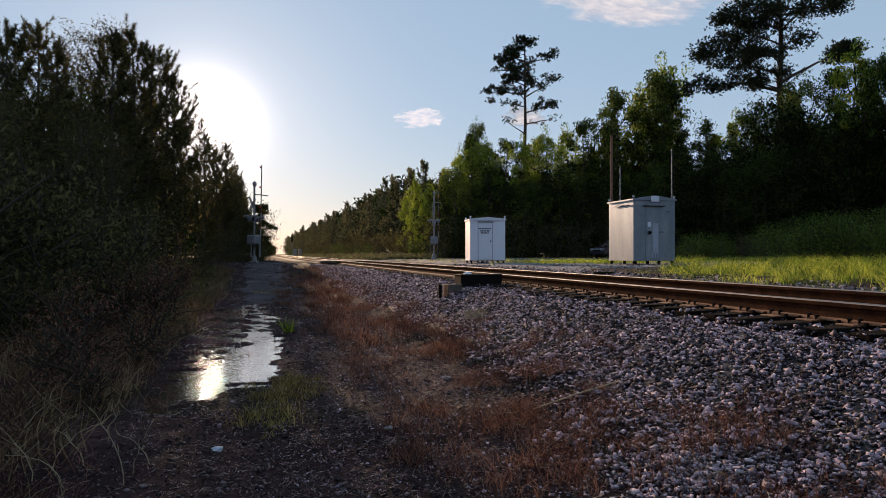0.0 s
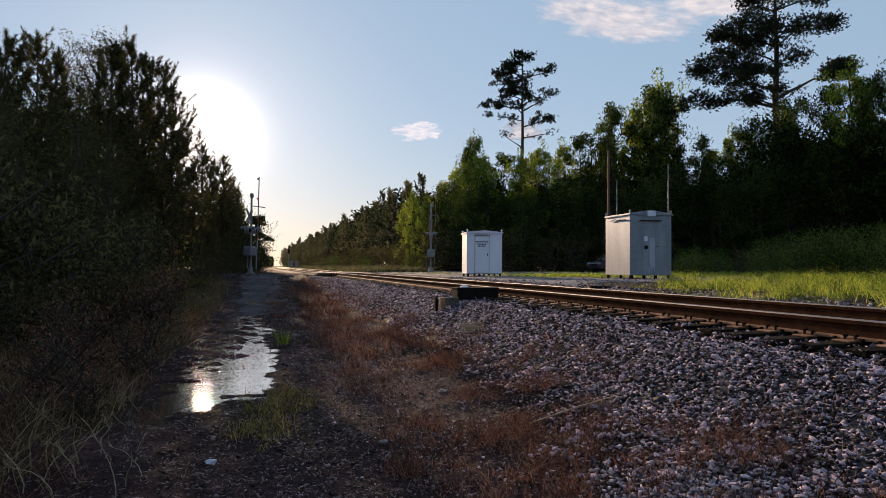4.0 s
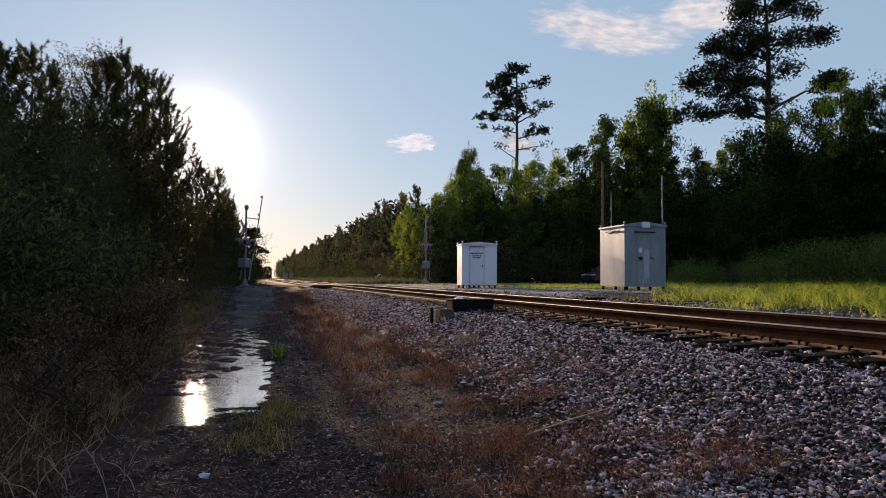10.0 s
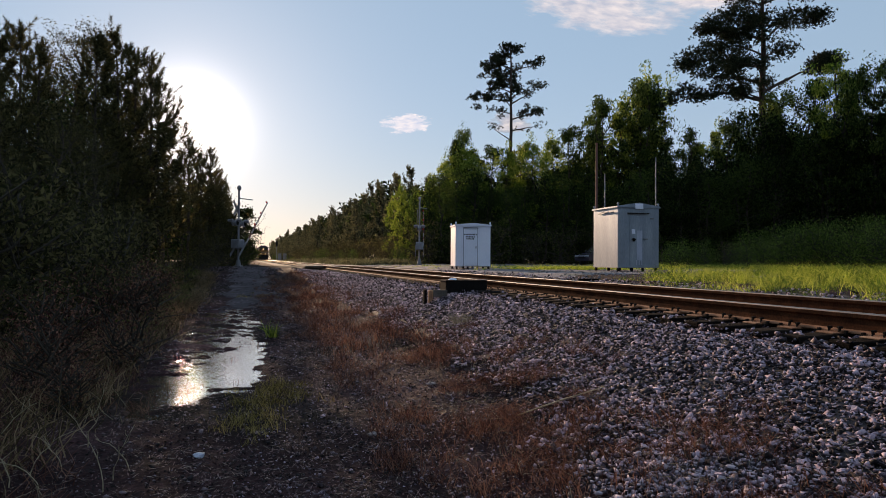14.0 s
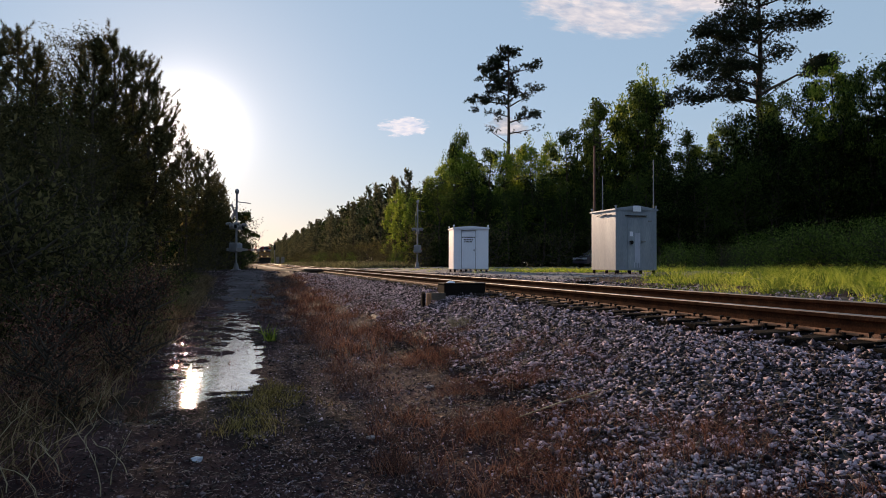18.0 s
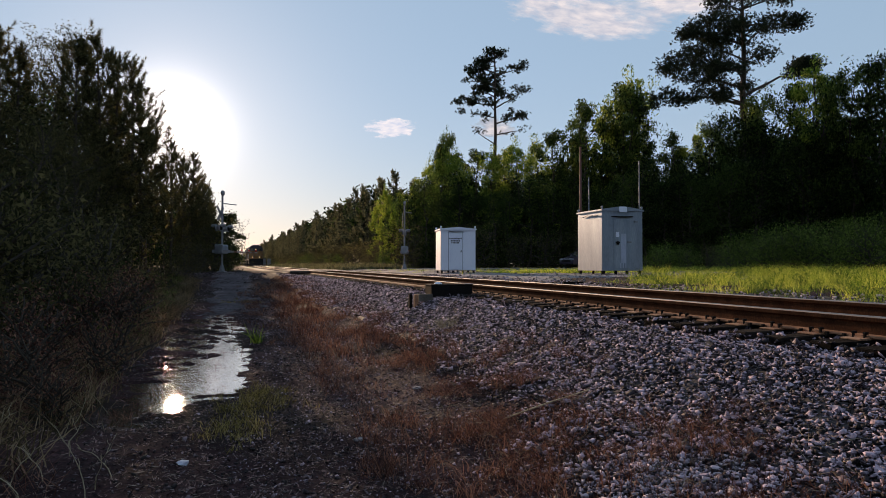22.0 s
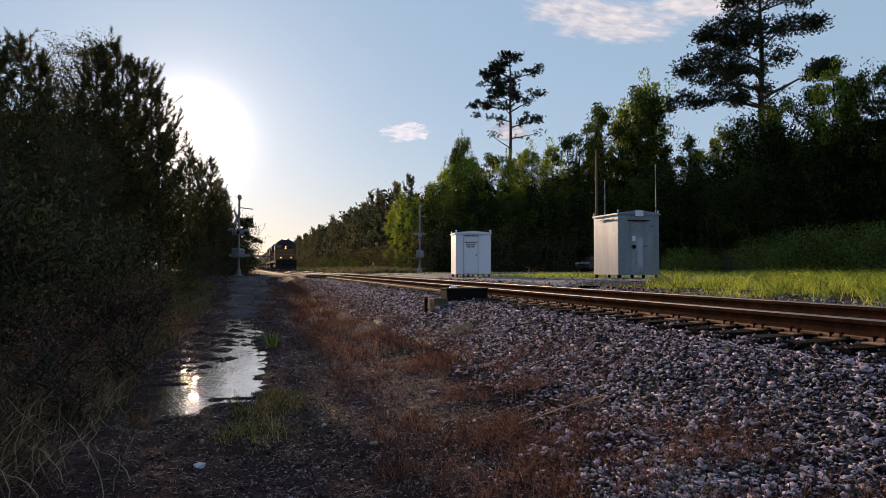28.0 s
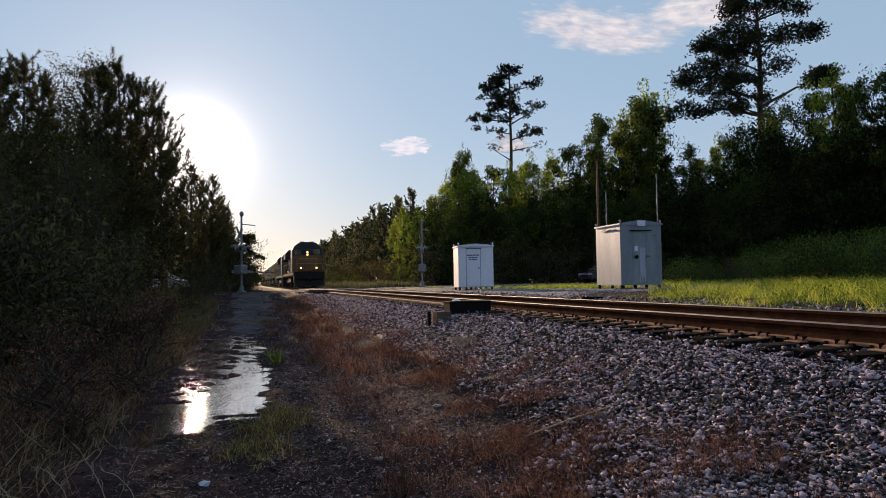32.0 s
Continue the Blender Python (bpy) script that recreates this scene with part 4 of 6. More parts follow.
def broadleaf(seed, height, bare, radius, limbs, count, leaf, label, mat="leaf", name="broadleaf_tree", category="tree", clump=0.22, squash=1.0, stems=1, thick=0.012, twigs=True):
    """Leafy tree or bush: leaves in clumps about the twig ends, with gaps between the limbs."""
    r = np.random.default_rng(seed)
    t = thing(name, label, category)
    lines, ends = [], []
    for st in range(stems):
        off = r.normal(0, 0.25 * radius, 2) * (stems > 1)
        hs = np.linspace(0, 1, 8)
        bend = np.cumsum(r.normal(0, 0.02 * height, (8, 2)), axis=0)
        trunk = np.column_stack([bend - bend[0] + off, hs * height * 0.92 * (r.uniform(0.7, 1) if stems > 1 else 1)])
        trunk[0, 2] -= 0.15
        lines.append((trunk, (thick * height * (1 - 0.85 * hs) + 0.008) / math.sqrt(stems)))
        ends.append(trunk[-2] + r.normal(0, 0.05 * radius, 3))
        for k in range(limbs):
            h = bare + (1 - bare) * (k + r.random()) / limbs * 0.97
            rel = (h - bare) / (1 - bare)
            L = radius * squash * (0.5 + 1.3 * rel - 1.45 * rel ** 2.2) * r.uniform(0.6, 1.15)
            az, el = k * 2.4 + r.normal(0, 0.5), 0.25 + 0.7 * rel + r.normal(0, 0.2)
            p0 = np.array([np.interp(h, hs, trunk[:, 0] * 1), np.interp(h, hs, trunk[:, 1]), np.interp(h, hs, trunk[:, 2])])
            out = np.array([math.cos(az) * math.cos(el), math.sin(az) * math.cos(el), math.sin(el)])
            s = np.linspace(0, 1, 4)[:, None]
            pts = p0 + L * out * s + r.normal(0, 0.05 * L, (4, 3)) * s
            lines.append((pts, np.linspace(0.012 + 0.02 * L, 0.008, 4)))
            for j in range(5):
                f = r.uniform(0.35, 1.0)
                q = np.array([np.interp(f, s[:, 0], pts[:, c]) for c in range(3)])
                e = q + unit(out + r.normal(0, 0.8, 3)) * L * r.uniform(0.15, 0.5)
                if twigs and stems == 1:
                    lines.append((np.stack([q, e]), np.array([0.01, 0.004])))
                ends.append(e)
    ends = np.array(ends)
    w = r.uniform(0.3, 1.0, len(ends))
    pick = r.choice(len(ends), count, p=w / w.sum())
    spread = clump * radius * r.uniform(0.5, 1.2, len(ends))
    at = ends[pick] + np.clip(r.normal(0, 1, (count, 3)), -1.35, 1.35) * spread[pick][:, None] * np.array([1, 1, 0.75])
    at[:, 2] = np.maximum(at[:, 2], 0.05)
    v, f = leaves(at, leaf * r.uniform(0.6, 1.25, count), r, 0.4)
    tv, tf = tubes(lines[:1], 8)
    mesh_np("trunk", tv, tf, M["bark"], t, smooth=True)
    lv, lf = tubes(lines[1:], 3)
    tagged(mesh_np("branchwork", lv, lf, M["twig"], t, smooth=True), kind="stuff")
    tagged(mesh_np("crown", v, f, M[mat], t), kind="stuff")
    return t


def plant(src, x, y, turn=0.0, size=1.0, tall=1.0, z=None, first=[]):
    """A copy of a tree at a place; the model itself takes the first place."""
    z = float(ground_z(x, y)) - 0.02 if z is None else z
    if src in first:
        ob = copy_thing(src, pose(x, y, z, 0, 0, turn))
    else:
        first.append(src)
        ob = src
        ob.matrix_world = pose(x, y, z, 0, 0, turn)
    ob.scale = (size, size, size * tall)
    return ob


def place(bearing, depth):
    """Plan point at a bearing, given as the tangent times 1207 from the view's middle at the start, and a depth along that view."""
    s, c = 0.2592, 0.9658
    xx = (bearing - 784) / 1207 * depth
    return xx * c + depth * s, depth * c - xx * s


# ---- the woods ----
HORIZON, LENS = 450.0, 1207.0


def tall_at(top, depth, z0=0.0):
    """Height of a tree at that depth whose tip stands at a given line of sight."""
    return (HORIZON - top) / LENS * depth + EYE[2] - z0


# models, all about 10 m high
pine_a = young_pine(11, 10, 0.10, 2.3, 66, 10, 74, "young loblolly pine with bushy dark needles")
pine_b = young_pine(12, 10, 0.10, 2.0, 62, 10, 74, "young loblolly pine with upswept bristly shoots", lean=0.02, shoot=0.8)
pine_c = young_pine(15, 10, 0.22, 2.1, 50, 9, 74, "young loblolly pine with a clear lower trunk", shoot=0.85, gaps=0.12)
far_a = young_pine(13, 10, 0.03, 2.1, 58, 7, 11, "pine in a dense row along the railway", needle=0.36, width=0.13, shoot=0.75, cone=1.15, mat="needle_hazed", twigs=False)
far_b = young_pine(14, 10, 0.03, 2.3, 56, 7, 11, "pine in a dense row along the railway", needle=0.36, width=0.13, shoot=0.8, cone=1.05, mat="needle_hazed", twigs=False)
leafy_a = broadleaf(21, 10, 0.12, 2.8, 19, 9500, 0.105, "leafy green broadleaf tree at the wood's edge", clump=0.125, twigs=False)
leafy_b = broadleaf(22, 10, 0.10, 2.4, 19, 9000, 0.104, "leafy green broadleaf tree at the wood's edge", clump=0.13, twigs=False)
leafy_c = broadleaf(23, 10, 0.05, 3.0, 24, 4000, 0.125, "dense broadleaf tree in the wood, shade in its leaf colour", clump=0.2, twigs=False, mat="leaf_shaded")
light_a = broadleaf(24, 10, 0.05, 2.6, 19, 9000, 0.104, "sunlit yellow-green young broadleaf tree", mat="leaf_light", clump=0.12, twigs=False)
near_a = broadleaf(27, 10, 0.06, 2.7, 30, 6800, 0.055, "leafy tree crowding the ditch in deep shade", clump=0.17, mat="leaf_veiled")
near_b = broadleaf(28, 10, 0.08, 2.3, 30, 6400, 0.053, "leafy tree crowding the ditch in deep shade", clump=0.18, mat="leaf_veiled")
bush_a = broadleaf(25, 2.4, 0.02, 1.5, 10, 1800, 0.062, "dense green bush at the foot of the trees", name="bush", category="bush", stems=4, clump=0.25, mat="leaf_veiled")
bush_b = broadleaf(26, 2.4, 0.02, 1.5, 10, 1900, 0.057, "tangled green shrub in the shade", name="bush", category="bush", stems=5, clump=0.22, mat="leaf_veiled")
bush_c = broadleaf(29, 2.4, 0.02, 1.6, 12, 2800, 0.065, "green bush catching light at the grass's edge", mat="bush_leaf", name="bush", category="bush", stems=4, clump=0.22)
LONE = [(27.0, -0.8, 0.1, 0.3, 1.2), (26.6, 0.9, 0.2, 0.2, 1.0), (26.0, -1.9, 0.2, 0.0, 1.1), (24.6, -3.0, 0.3, 0.4, 1.3), (24.3, 3.3, 0.1, 0.7, 0.9), (23.2, -3.8, 0.2, 0.0, 1.2),
        (21.6, -2.4, 0.3, 0.4, 1.2), (20.6, -4.3, 0.1, 0.2, 1.2), (20.2, 3.7, 0.0, 2.2, 0.8), (19.0, -2.4, 0.0, 0.5, 0.7), (18.2, 3.6, 0.1, 1.0, 1.1), (16.8, 3.6, 0.0, 0.8, 0.3), (15.6, -2.6, 0.0, 1.6, 0.35)]
lone = bough_pine(31, 27.4, 0.36, LONE, "tall lone pine with a bare trunk and layered crown", (19.5, 26.5, 2.6, 10), pad=0.58, tuft=0.25, width=0.06)
GIANT = [(30.4, -2.4, 0.2, 0.5, 1.6), (30.2, 2.6, 0.2, 0.5, 1.5), (28.6, 4.9, 0.2, 1.2, 1.0), (28.4, -3.4, 0.3, 0.8, 1.5), (26.8, 6.3, 0.1, 0.0, 1.1), (26.2, 4.8, -0.3, 0.8, 0.7), (26.0, -5.6, 0.4, 0.3, 1.35),
         (24.6, -7.2, 0.6, 0.2, 1.4), (22.9, -4.6, 0.5, 0.9, 1.3), (22.2, 1.9, 0.0, 0.8, 0.8), (21.6, -8.7, 0.5, 0.1, 1.4), (19.8, -7.4, 0.6, -0.3, 1.35), (18.9, 9.6, 0.5, 3.9, 1.5), (18.0, -9.7, 0.9, -0.4, 1.3), (18.2, -4.2, 0.2, 0.9, 1.0)]
giant = bough_pine(37, 31.6, 0.62, GIANT, "huge old pine with wide dark layered boughs", (18.5, 30.0, 5.4, 14), pad=0.85, tuft=0.25, width=0.06)
brush = broadleaf(36, 1.2, 0.02, 0.9, 9, 1500, 0.032, "dry red-brown brush tangled on the ditch bank", mat="weed_brown", name="bush", category="bush", stems=7, clump=0.2, thick=0.008)
twiggy = broadleaf(34, 10, 0.45, 1.9, 24, 9500, 0.05, "slender tree with a fine open crown", clump=0.14, mat="leaf_veiled")

mast_tree = broadleaf(41, 4.4, 0.12, 1.5, 11, 3600, 0.125, "leafy tree leaning out beside the crossing signal", clump=0.115)
thicket = broadleaf(35, 10, 0.02, 3.2, 24, 1650, 0.36, "deep shade of broadleaf trees inside the wood", name="understory_tree", clump=0.28, twigs=False, mat="leaf_shaded")

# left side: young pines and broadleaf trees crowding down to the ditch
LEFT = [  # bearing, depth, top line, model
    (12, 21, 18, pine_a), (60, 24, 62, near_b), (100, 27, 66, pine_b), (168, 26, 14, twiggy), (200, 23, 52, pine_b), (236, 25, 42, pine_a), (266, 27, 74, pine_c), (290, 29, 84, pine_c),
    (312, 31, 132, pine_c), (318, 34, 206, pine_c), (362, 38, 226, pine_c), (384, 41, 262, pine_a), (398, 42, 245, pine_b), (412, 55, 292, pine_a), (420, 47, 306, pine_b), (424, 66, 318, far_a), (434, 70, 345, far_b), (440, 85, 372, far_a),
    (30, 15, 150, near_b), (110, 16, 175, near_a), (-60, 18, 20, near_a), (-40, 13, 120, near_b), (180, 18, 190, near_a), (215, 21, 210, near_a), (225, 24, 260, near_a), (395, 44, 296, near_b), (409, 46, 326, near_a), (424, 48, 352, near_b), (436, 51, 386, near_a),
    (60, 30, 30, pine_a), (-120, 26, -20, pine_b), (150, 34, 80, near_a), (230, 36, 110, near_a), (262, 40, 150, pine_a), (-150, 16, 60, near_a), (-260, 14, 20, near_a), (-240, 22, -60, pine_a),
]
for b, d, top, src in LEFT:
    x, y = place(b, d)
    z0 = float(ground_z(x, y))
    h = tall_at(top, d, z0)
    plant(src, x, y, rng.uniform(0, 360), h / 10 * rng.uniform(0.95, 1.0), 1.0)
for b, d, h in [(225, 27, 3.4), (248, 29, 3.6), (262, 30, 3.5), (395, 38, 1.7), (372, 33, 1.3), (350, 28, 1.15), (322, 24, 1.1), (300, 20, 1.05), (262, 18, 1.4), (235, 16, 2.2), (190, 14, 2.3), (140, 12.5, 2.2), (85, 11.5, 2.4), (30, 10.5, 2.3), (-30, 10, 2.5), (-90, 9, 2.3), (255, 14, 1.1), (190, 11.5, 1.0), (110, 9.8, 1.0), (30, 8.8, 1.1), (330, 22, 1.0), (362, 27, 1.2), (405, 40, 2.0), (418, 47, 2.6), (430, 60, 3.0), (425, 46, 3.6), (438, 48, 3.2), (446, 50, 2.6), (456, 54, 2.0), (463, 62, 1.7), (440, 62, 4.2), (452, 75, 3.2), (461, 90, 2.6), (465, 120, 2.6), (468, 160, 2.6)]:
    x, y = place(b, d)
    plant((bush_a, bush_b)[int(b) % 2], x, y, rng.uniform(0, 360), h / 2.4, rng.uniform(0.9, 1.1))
for b, d, h in [(150, 8.2, 0.9), (225, 11.5, 1.0), (250, 8.8, 0.7), (270, 13, 1.0), (120, 6.8, 0.7), (290, 15.5, 1.1), (305, 18, 1.0), (170, 6.2, 0.5)]:
    plant(brush, *place(b, d), rng.uniform(0, 360), h / 1.2)
plant(mast_tree, *place(466, 55), 20, 1.0)
plant(leafy_c, *place(462, 50), 120, 0.24)
plant(leafy_c, *place(455, 47), 60, 0.2)
for k in range(15):           # the wood is deep here: trees with shade-darkened leaves stand behind the first row
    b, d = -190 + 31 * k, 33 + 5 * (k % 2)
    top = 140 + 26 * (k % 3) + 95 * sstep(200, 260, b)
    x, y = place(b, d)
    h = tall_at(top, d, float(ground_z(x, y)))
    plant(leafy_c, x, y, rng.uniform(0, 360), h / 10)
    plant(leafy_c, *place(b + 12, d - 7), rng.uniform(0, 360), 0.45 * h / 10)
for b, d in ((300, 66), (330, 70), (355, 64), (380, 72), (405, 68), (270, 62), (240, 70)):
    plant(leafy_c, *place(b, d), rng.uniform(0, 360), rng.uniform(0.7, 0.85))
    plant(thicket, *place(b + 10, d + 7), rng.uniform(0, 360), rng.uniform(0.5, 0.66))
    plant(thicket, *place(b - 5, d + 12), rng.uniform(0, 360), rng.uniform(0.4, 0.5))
# left side beyond the road, hidden save through gaps
for k in range(22):
    y = 70 + 14 * k
    plant((far_a, far_b)[k % 2], -6.5 - rng.uniform(0, 3), y, rng.uniform(0, 360), rng.uniform(0.85, 1.15))
for k in range(10):
    plant((thicket, far_a)[k % 2], -14 - rng.uniform(0, 14), -40 + 11 * k, rng.uniform(0, 360), rng.uniform(0.9, 1.3))

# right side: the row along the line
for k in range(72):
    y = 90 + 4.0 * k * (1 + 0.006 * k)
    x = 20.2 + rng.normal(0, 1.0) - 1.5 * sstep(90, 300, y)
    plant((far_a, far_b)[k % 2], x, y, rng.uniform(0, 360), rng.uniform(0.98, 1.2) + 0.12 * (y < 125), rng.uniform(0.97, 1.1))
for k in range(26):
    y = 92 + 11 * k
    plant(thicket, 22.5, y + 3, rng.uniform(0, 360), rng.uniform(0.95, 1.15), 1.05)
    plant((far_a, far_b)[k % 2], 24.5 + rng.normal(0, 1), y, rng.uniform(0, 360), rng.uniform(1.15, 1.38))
for k in range(18):
    y = 90 + 9 * k
    plant((bush_a, bush_b)[k % 2], 17.4 + rng.normal(0, 0.5), y, rng.uniform(0, 360), rng.uniform(0.9, 1.7))
for k in range(9):            # undergrowth closing the row's near end
    plant(thicket, 19.5 + 2.5 * (k % 2), 64 + 3.4 * k, rng.uniform(0, 360), rng.uniform(0.32, 0.45))
    plant((bush_a, bush_b)[k % 2], 17.5 + rng.normal(0, 0.4), 66 + 3.4 * k, rng.uniform(0, 360), rng.uniform(0.8, 1.3))
for k in range(46):           # scrub and rank grass come close up to the ballast
    y = 64 + 5.2 * k
    plant((bush_a, bush_c, bush_b)[k % 3], 12.4 + rng.normal(0, 0.9) + 2.5 * (y < 84), y, rng.uniform(0, 360), rng.uniform(0.4, 0.85))
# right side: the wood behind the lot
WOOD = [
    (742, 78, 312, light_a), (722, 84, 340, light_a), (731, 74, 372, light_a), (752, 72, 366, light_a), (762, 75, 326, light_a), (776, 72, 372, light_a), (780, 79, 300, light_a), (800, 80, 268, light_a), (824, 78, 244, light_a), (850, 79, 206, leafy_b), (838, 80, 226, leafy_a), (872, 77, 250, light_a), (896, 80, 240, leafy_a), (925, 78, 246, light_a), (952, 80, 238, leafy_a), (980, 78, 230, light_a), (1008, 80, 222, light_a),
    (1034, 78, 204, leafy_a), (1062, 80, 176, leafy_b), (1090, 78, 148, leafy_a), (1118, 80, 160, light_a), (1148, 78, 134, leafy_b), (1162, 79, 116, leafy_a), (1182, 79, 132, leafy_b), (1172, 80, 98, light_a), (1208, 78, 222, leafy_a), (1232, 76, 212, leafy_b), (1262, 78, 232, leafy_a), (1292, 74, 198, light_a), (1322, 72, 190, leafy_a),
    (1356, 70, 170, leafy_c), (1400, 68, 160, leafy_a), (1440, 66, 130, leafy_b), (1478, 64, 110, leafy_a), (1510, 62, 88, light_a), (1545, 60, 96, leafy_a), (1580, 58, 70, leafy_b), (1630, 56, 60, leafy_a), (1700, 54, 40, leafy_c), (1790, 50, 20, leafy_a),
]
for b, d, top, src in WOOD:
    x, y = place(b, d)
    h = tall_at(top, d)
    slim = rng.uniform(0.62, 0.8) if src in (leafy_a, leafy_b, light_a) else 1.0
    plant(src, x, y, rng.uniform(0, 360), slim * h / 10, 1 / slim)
    fill = (0.58 if 1140 < b < 1320 else 0.72) * h / 10
    plant(thicket, *place(b + 4, d + 5), rng.uniform(0, 360), 0.75 * fill, 1.33)
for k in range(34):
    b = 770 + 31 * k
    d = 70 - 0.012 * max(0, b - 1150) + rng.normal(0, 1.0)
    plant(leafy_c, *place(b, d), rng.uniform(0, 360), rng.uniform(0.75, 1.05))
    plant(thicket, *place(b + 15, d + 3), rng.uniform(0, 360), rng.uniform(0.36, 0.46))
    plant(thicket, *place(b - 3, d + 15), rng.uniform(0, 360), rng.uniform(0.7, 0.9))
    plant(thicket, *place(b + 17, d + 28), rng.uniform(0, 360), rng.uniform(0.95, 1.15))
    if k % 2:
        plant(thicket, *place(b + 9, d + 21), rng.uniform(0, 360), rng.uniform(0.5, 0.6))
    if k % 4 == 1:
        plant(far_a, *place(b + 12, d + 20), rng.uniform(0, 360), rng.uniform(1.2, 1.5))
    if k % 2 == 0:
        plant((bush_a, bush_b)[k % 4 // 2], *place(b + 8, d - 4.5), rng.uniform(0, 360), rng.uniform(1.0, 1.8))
for k in range(16):           # deep shade under the great pine, put in with dark-leaved trees
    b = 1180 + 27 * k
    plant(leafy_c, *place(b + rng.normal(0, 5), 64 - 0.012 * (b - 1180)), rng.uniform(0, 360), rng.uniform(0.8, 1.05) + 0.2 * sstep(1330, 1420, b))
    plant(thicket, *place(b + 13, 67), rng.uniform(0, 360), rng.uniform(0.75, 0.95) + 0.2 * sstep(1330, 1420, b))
x, y = place(921, 86)
plant(lone, x, y, -15, 1.0, z=0.0)
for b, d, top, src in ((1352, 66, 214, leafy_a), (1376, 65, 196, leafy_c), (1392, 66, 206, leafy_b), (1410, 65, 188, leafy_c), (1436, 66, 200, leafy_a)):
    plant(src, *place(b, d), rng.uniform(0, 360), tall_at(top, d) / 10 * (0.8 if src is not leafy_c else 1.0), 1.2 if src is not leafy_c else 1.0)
x, y = place(1392, 73)
plant(giant, x, y, -15, 1.0, z=0.0)
# unseen trees added round behind the camera to hold back sky light
for k in range(8):
    plant(thicket, 48 + rng.uniform(0, 8), -55 + 8 * k, rng.uniform(0, 360), rng.uniform(1.4, 1.8))
    plant(thicket, -12 - rng.uniform(0, 6), -60 + 7 * k, rng.uniform(0, 360), rng.uniform(1.1, 1.5))
for k in range(9):
    plant(thicket, -16 + 8 * k, -62 - rng.uniform(0, 6), rng.uniform(0, 360), rng.uniform(1.4, 1.8))
# bushes at the grass's far edge
for b, d, h in [(1215, 40, 1.3), (1245, 41, 1.5), (1280, 40, 1.4), (1312, 42, 1.5), (1385, 37, 1.8), (1410, 36, 2.0), (1440, 35, 2.1), (1475, 35, 2.2), (1505, 34, 2.0), (1540, 33, 2.1), (1575, 32, 2.2), (1620, 30, 2.3), (1350, 44, 1.5), (1680, 30, 2.3)]:
    plant((bush_b, bush_c)[int(b) % 10 != 2], *place(b, d), rng.uniform(0, 360), h / 2.4)


# ---- clouds, far off ----
def cloud_material(seed, scale, glow, shade, firm):
    """Thin vapour: white where the noise is thick, clear towards its rim."""
    m = bpy.data.materials.new("sunlit_vapour")
    m.use_nodes = True
    nt = m.node_tree
    N, L = nt.nodes, nt.links
    tc, mp, nz = N.new("ShaderNodeTexCoord"), N.new("ShaderNodeMapping"), N.new("ShaderNodeTexNoise")
    mp.inputs["Location"].default_value, mp.inputs["Scale"].default_value = (seed, seed, 0), (scale * 0.8, scale, scale * 2.4)
    nz.inputs["Scale"].default_value, nz.inputs["Detail"].default_value, nz.inputs["Roughness"].default_value = 1.0, 9, 0.62
    L.new(tc.outputs["Object"], mp.inputs[0]), L.new(mp.outputs[0], nz.inputs["Vector"])
    gm, gr = N.new("ShaderNodeMapping"), N.new("ShaderNodeTexGradient")
    gr.gradient_type = "SPHERICAL"
    L.new(tc.outputs["Object"], gm.inputs[0]), L.new(gm.outputs[0], gr.inputs[0])
    ad, cr = N.new("ShaderNodeMath"), N.new("ShaderNodeValToRGB")
    ad.operation = "MULTIPLY_ADD"
    ad.inputs[1].default_value, ad.inputs[2].default_value = 0.75, -0.3
    L.new(gr.outputs[1], ad.inputs[0])
    sm = N.new("ShaderNodeMath")
    sm.operation = "ADD"
    L.new(ad.outputs[0], sm.inputs[0]), L.new(nz.outputs["Fac"], sm.inputs[1])
    L.new(sm.outputs[0], cr.inputs[0])
    cr.color_ramp.elements[0].position, cr.color_ramp.elements[1].position = 0.47, firm
    nz2, tint = N.new("ShaderNodeTexNoise"), N.new("ShaderNodeMix")      # lit billows and greyer hollows
    nz2.inputs["Scale"].default_value, nz2.inputs["Detail"].default_value = 1.7, 6
    L.new(mp.outputs[0], nz2.inputs["Vector"])
    tone = ramp(nt, [(0, 0, 0), (1, 1, 1)], nz2.outputs["Fac"])
    tint.data_type = "RGBA"
    tint.inputs[6].default_value, tint.inputs[7].default_value = (0.8 * shade, 0.95 * shade, 1.12 * shade, 1), (1.0, 1.0, 0.97, 1)
    L.new(tone, tint.inputs[0])
    tr, em, mx = N.new("ShaderNodeBsdfTransparent"), N.new("ShaderNodeEmission"), N.new("ShaderNodeMixShader")
    em.inputs["Strength"].default_value = glow
    L.new(tint.outputs[2], em.inputs["Color"])
    L.new(cr.outputs[0], mx.inputs[0]), L.new(tr.outputs[0], mx.inputs[1]), L.new(em.outputs[0], mx.inputs[2]), L.new(mx.outputs[0], N["Material Output"].inputs["Surface"])
    return m, gm


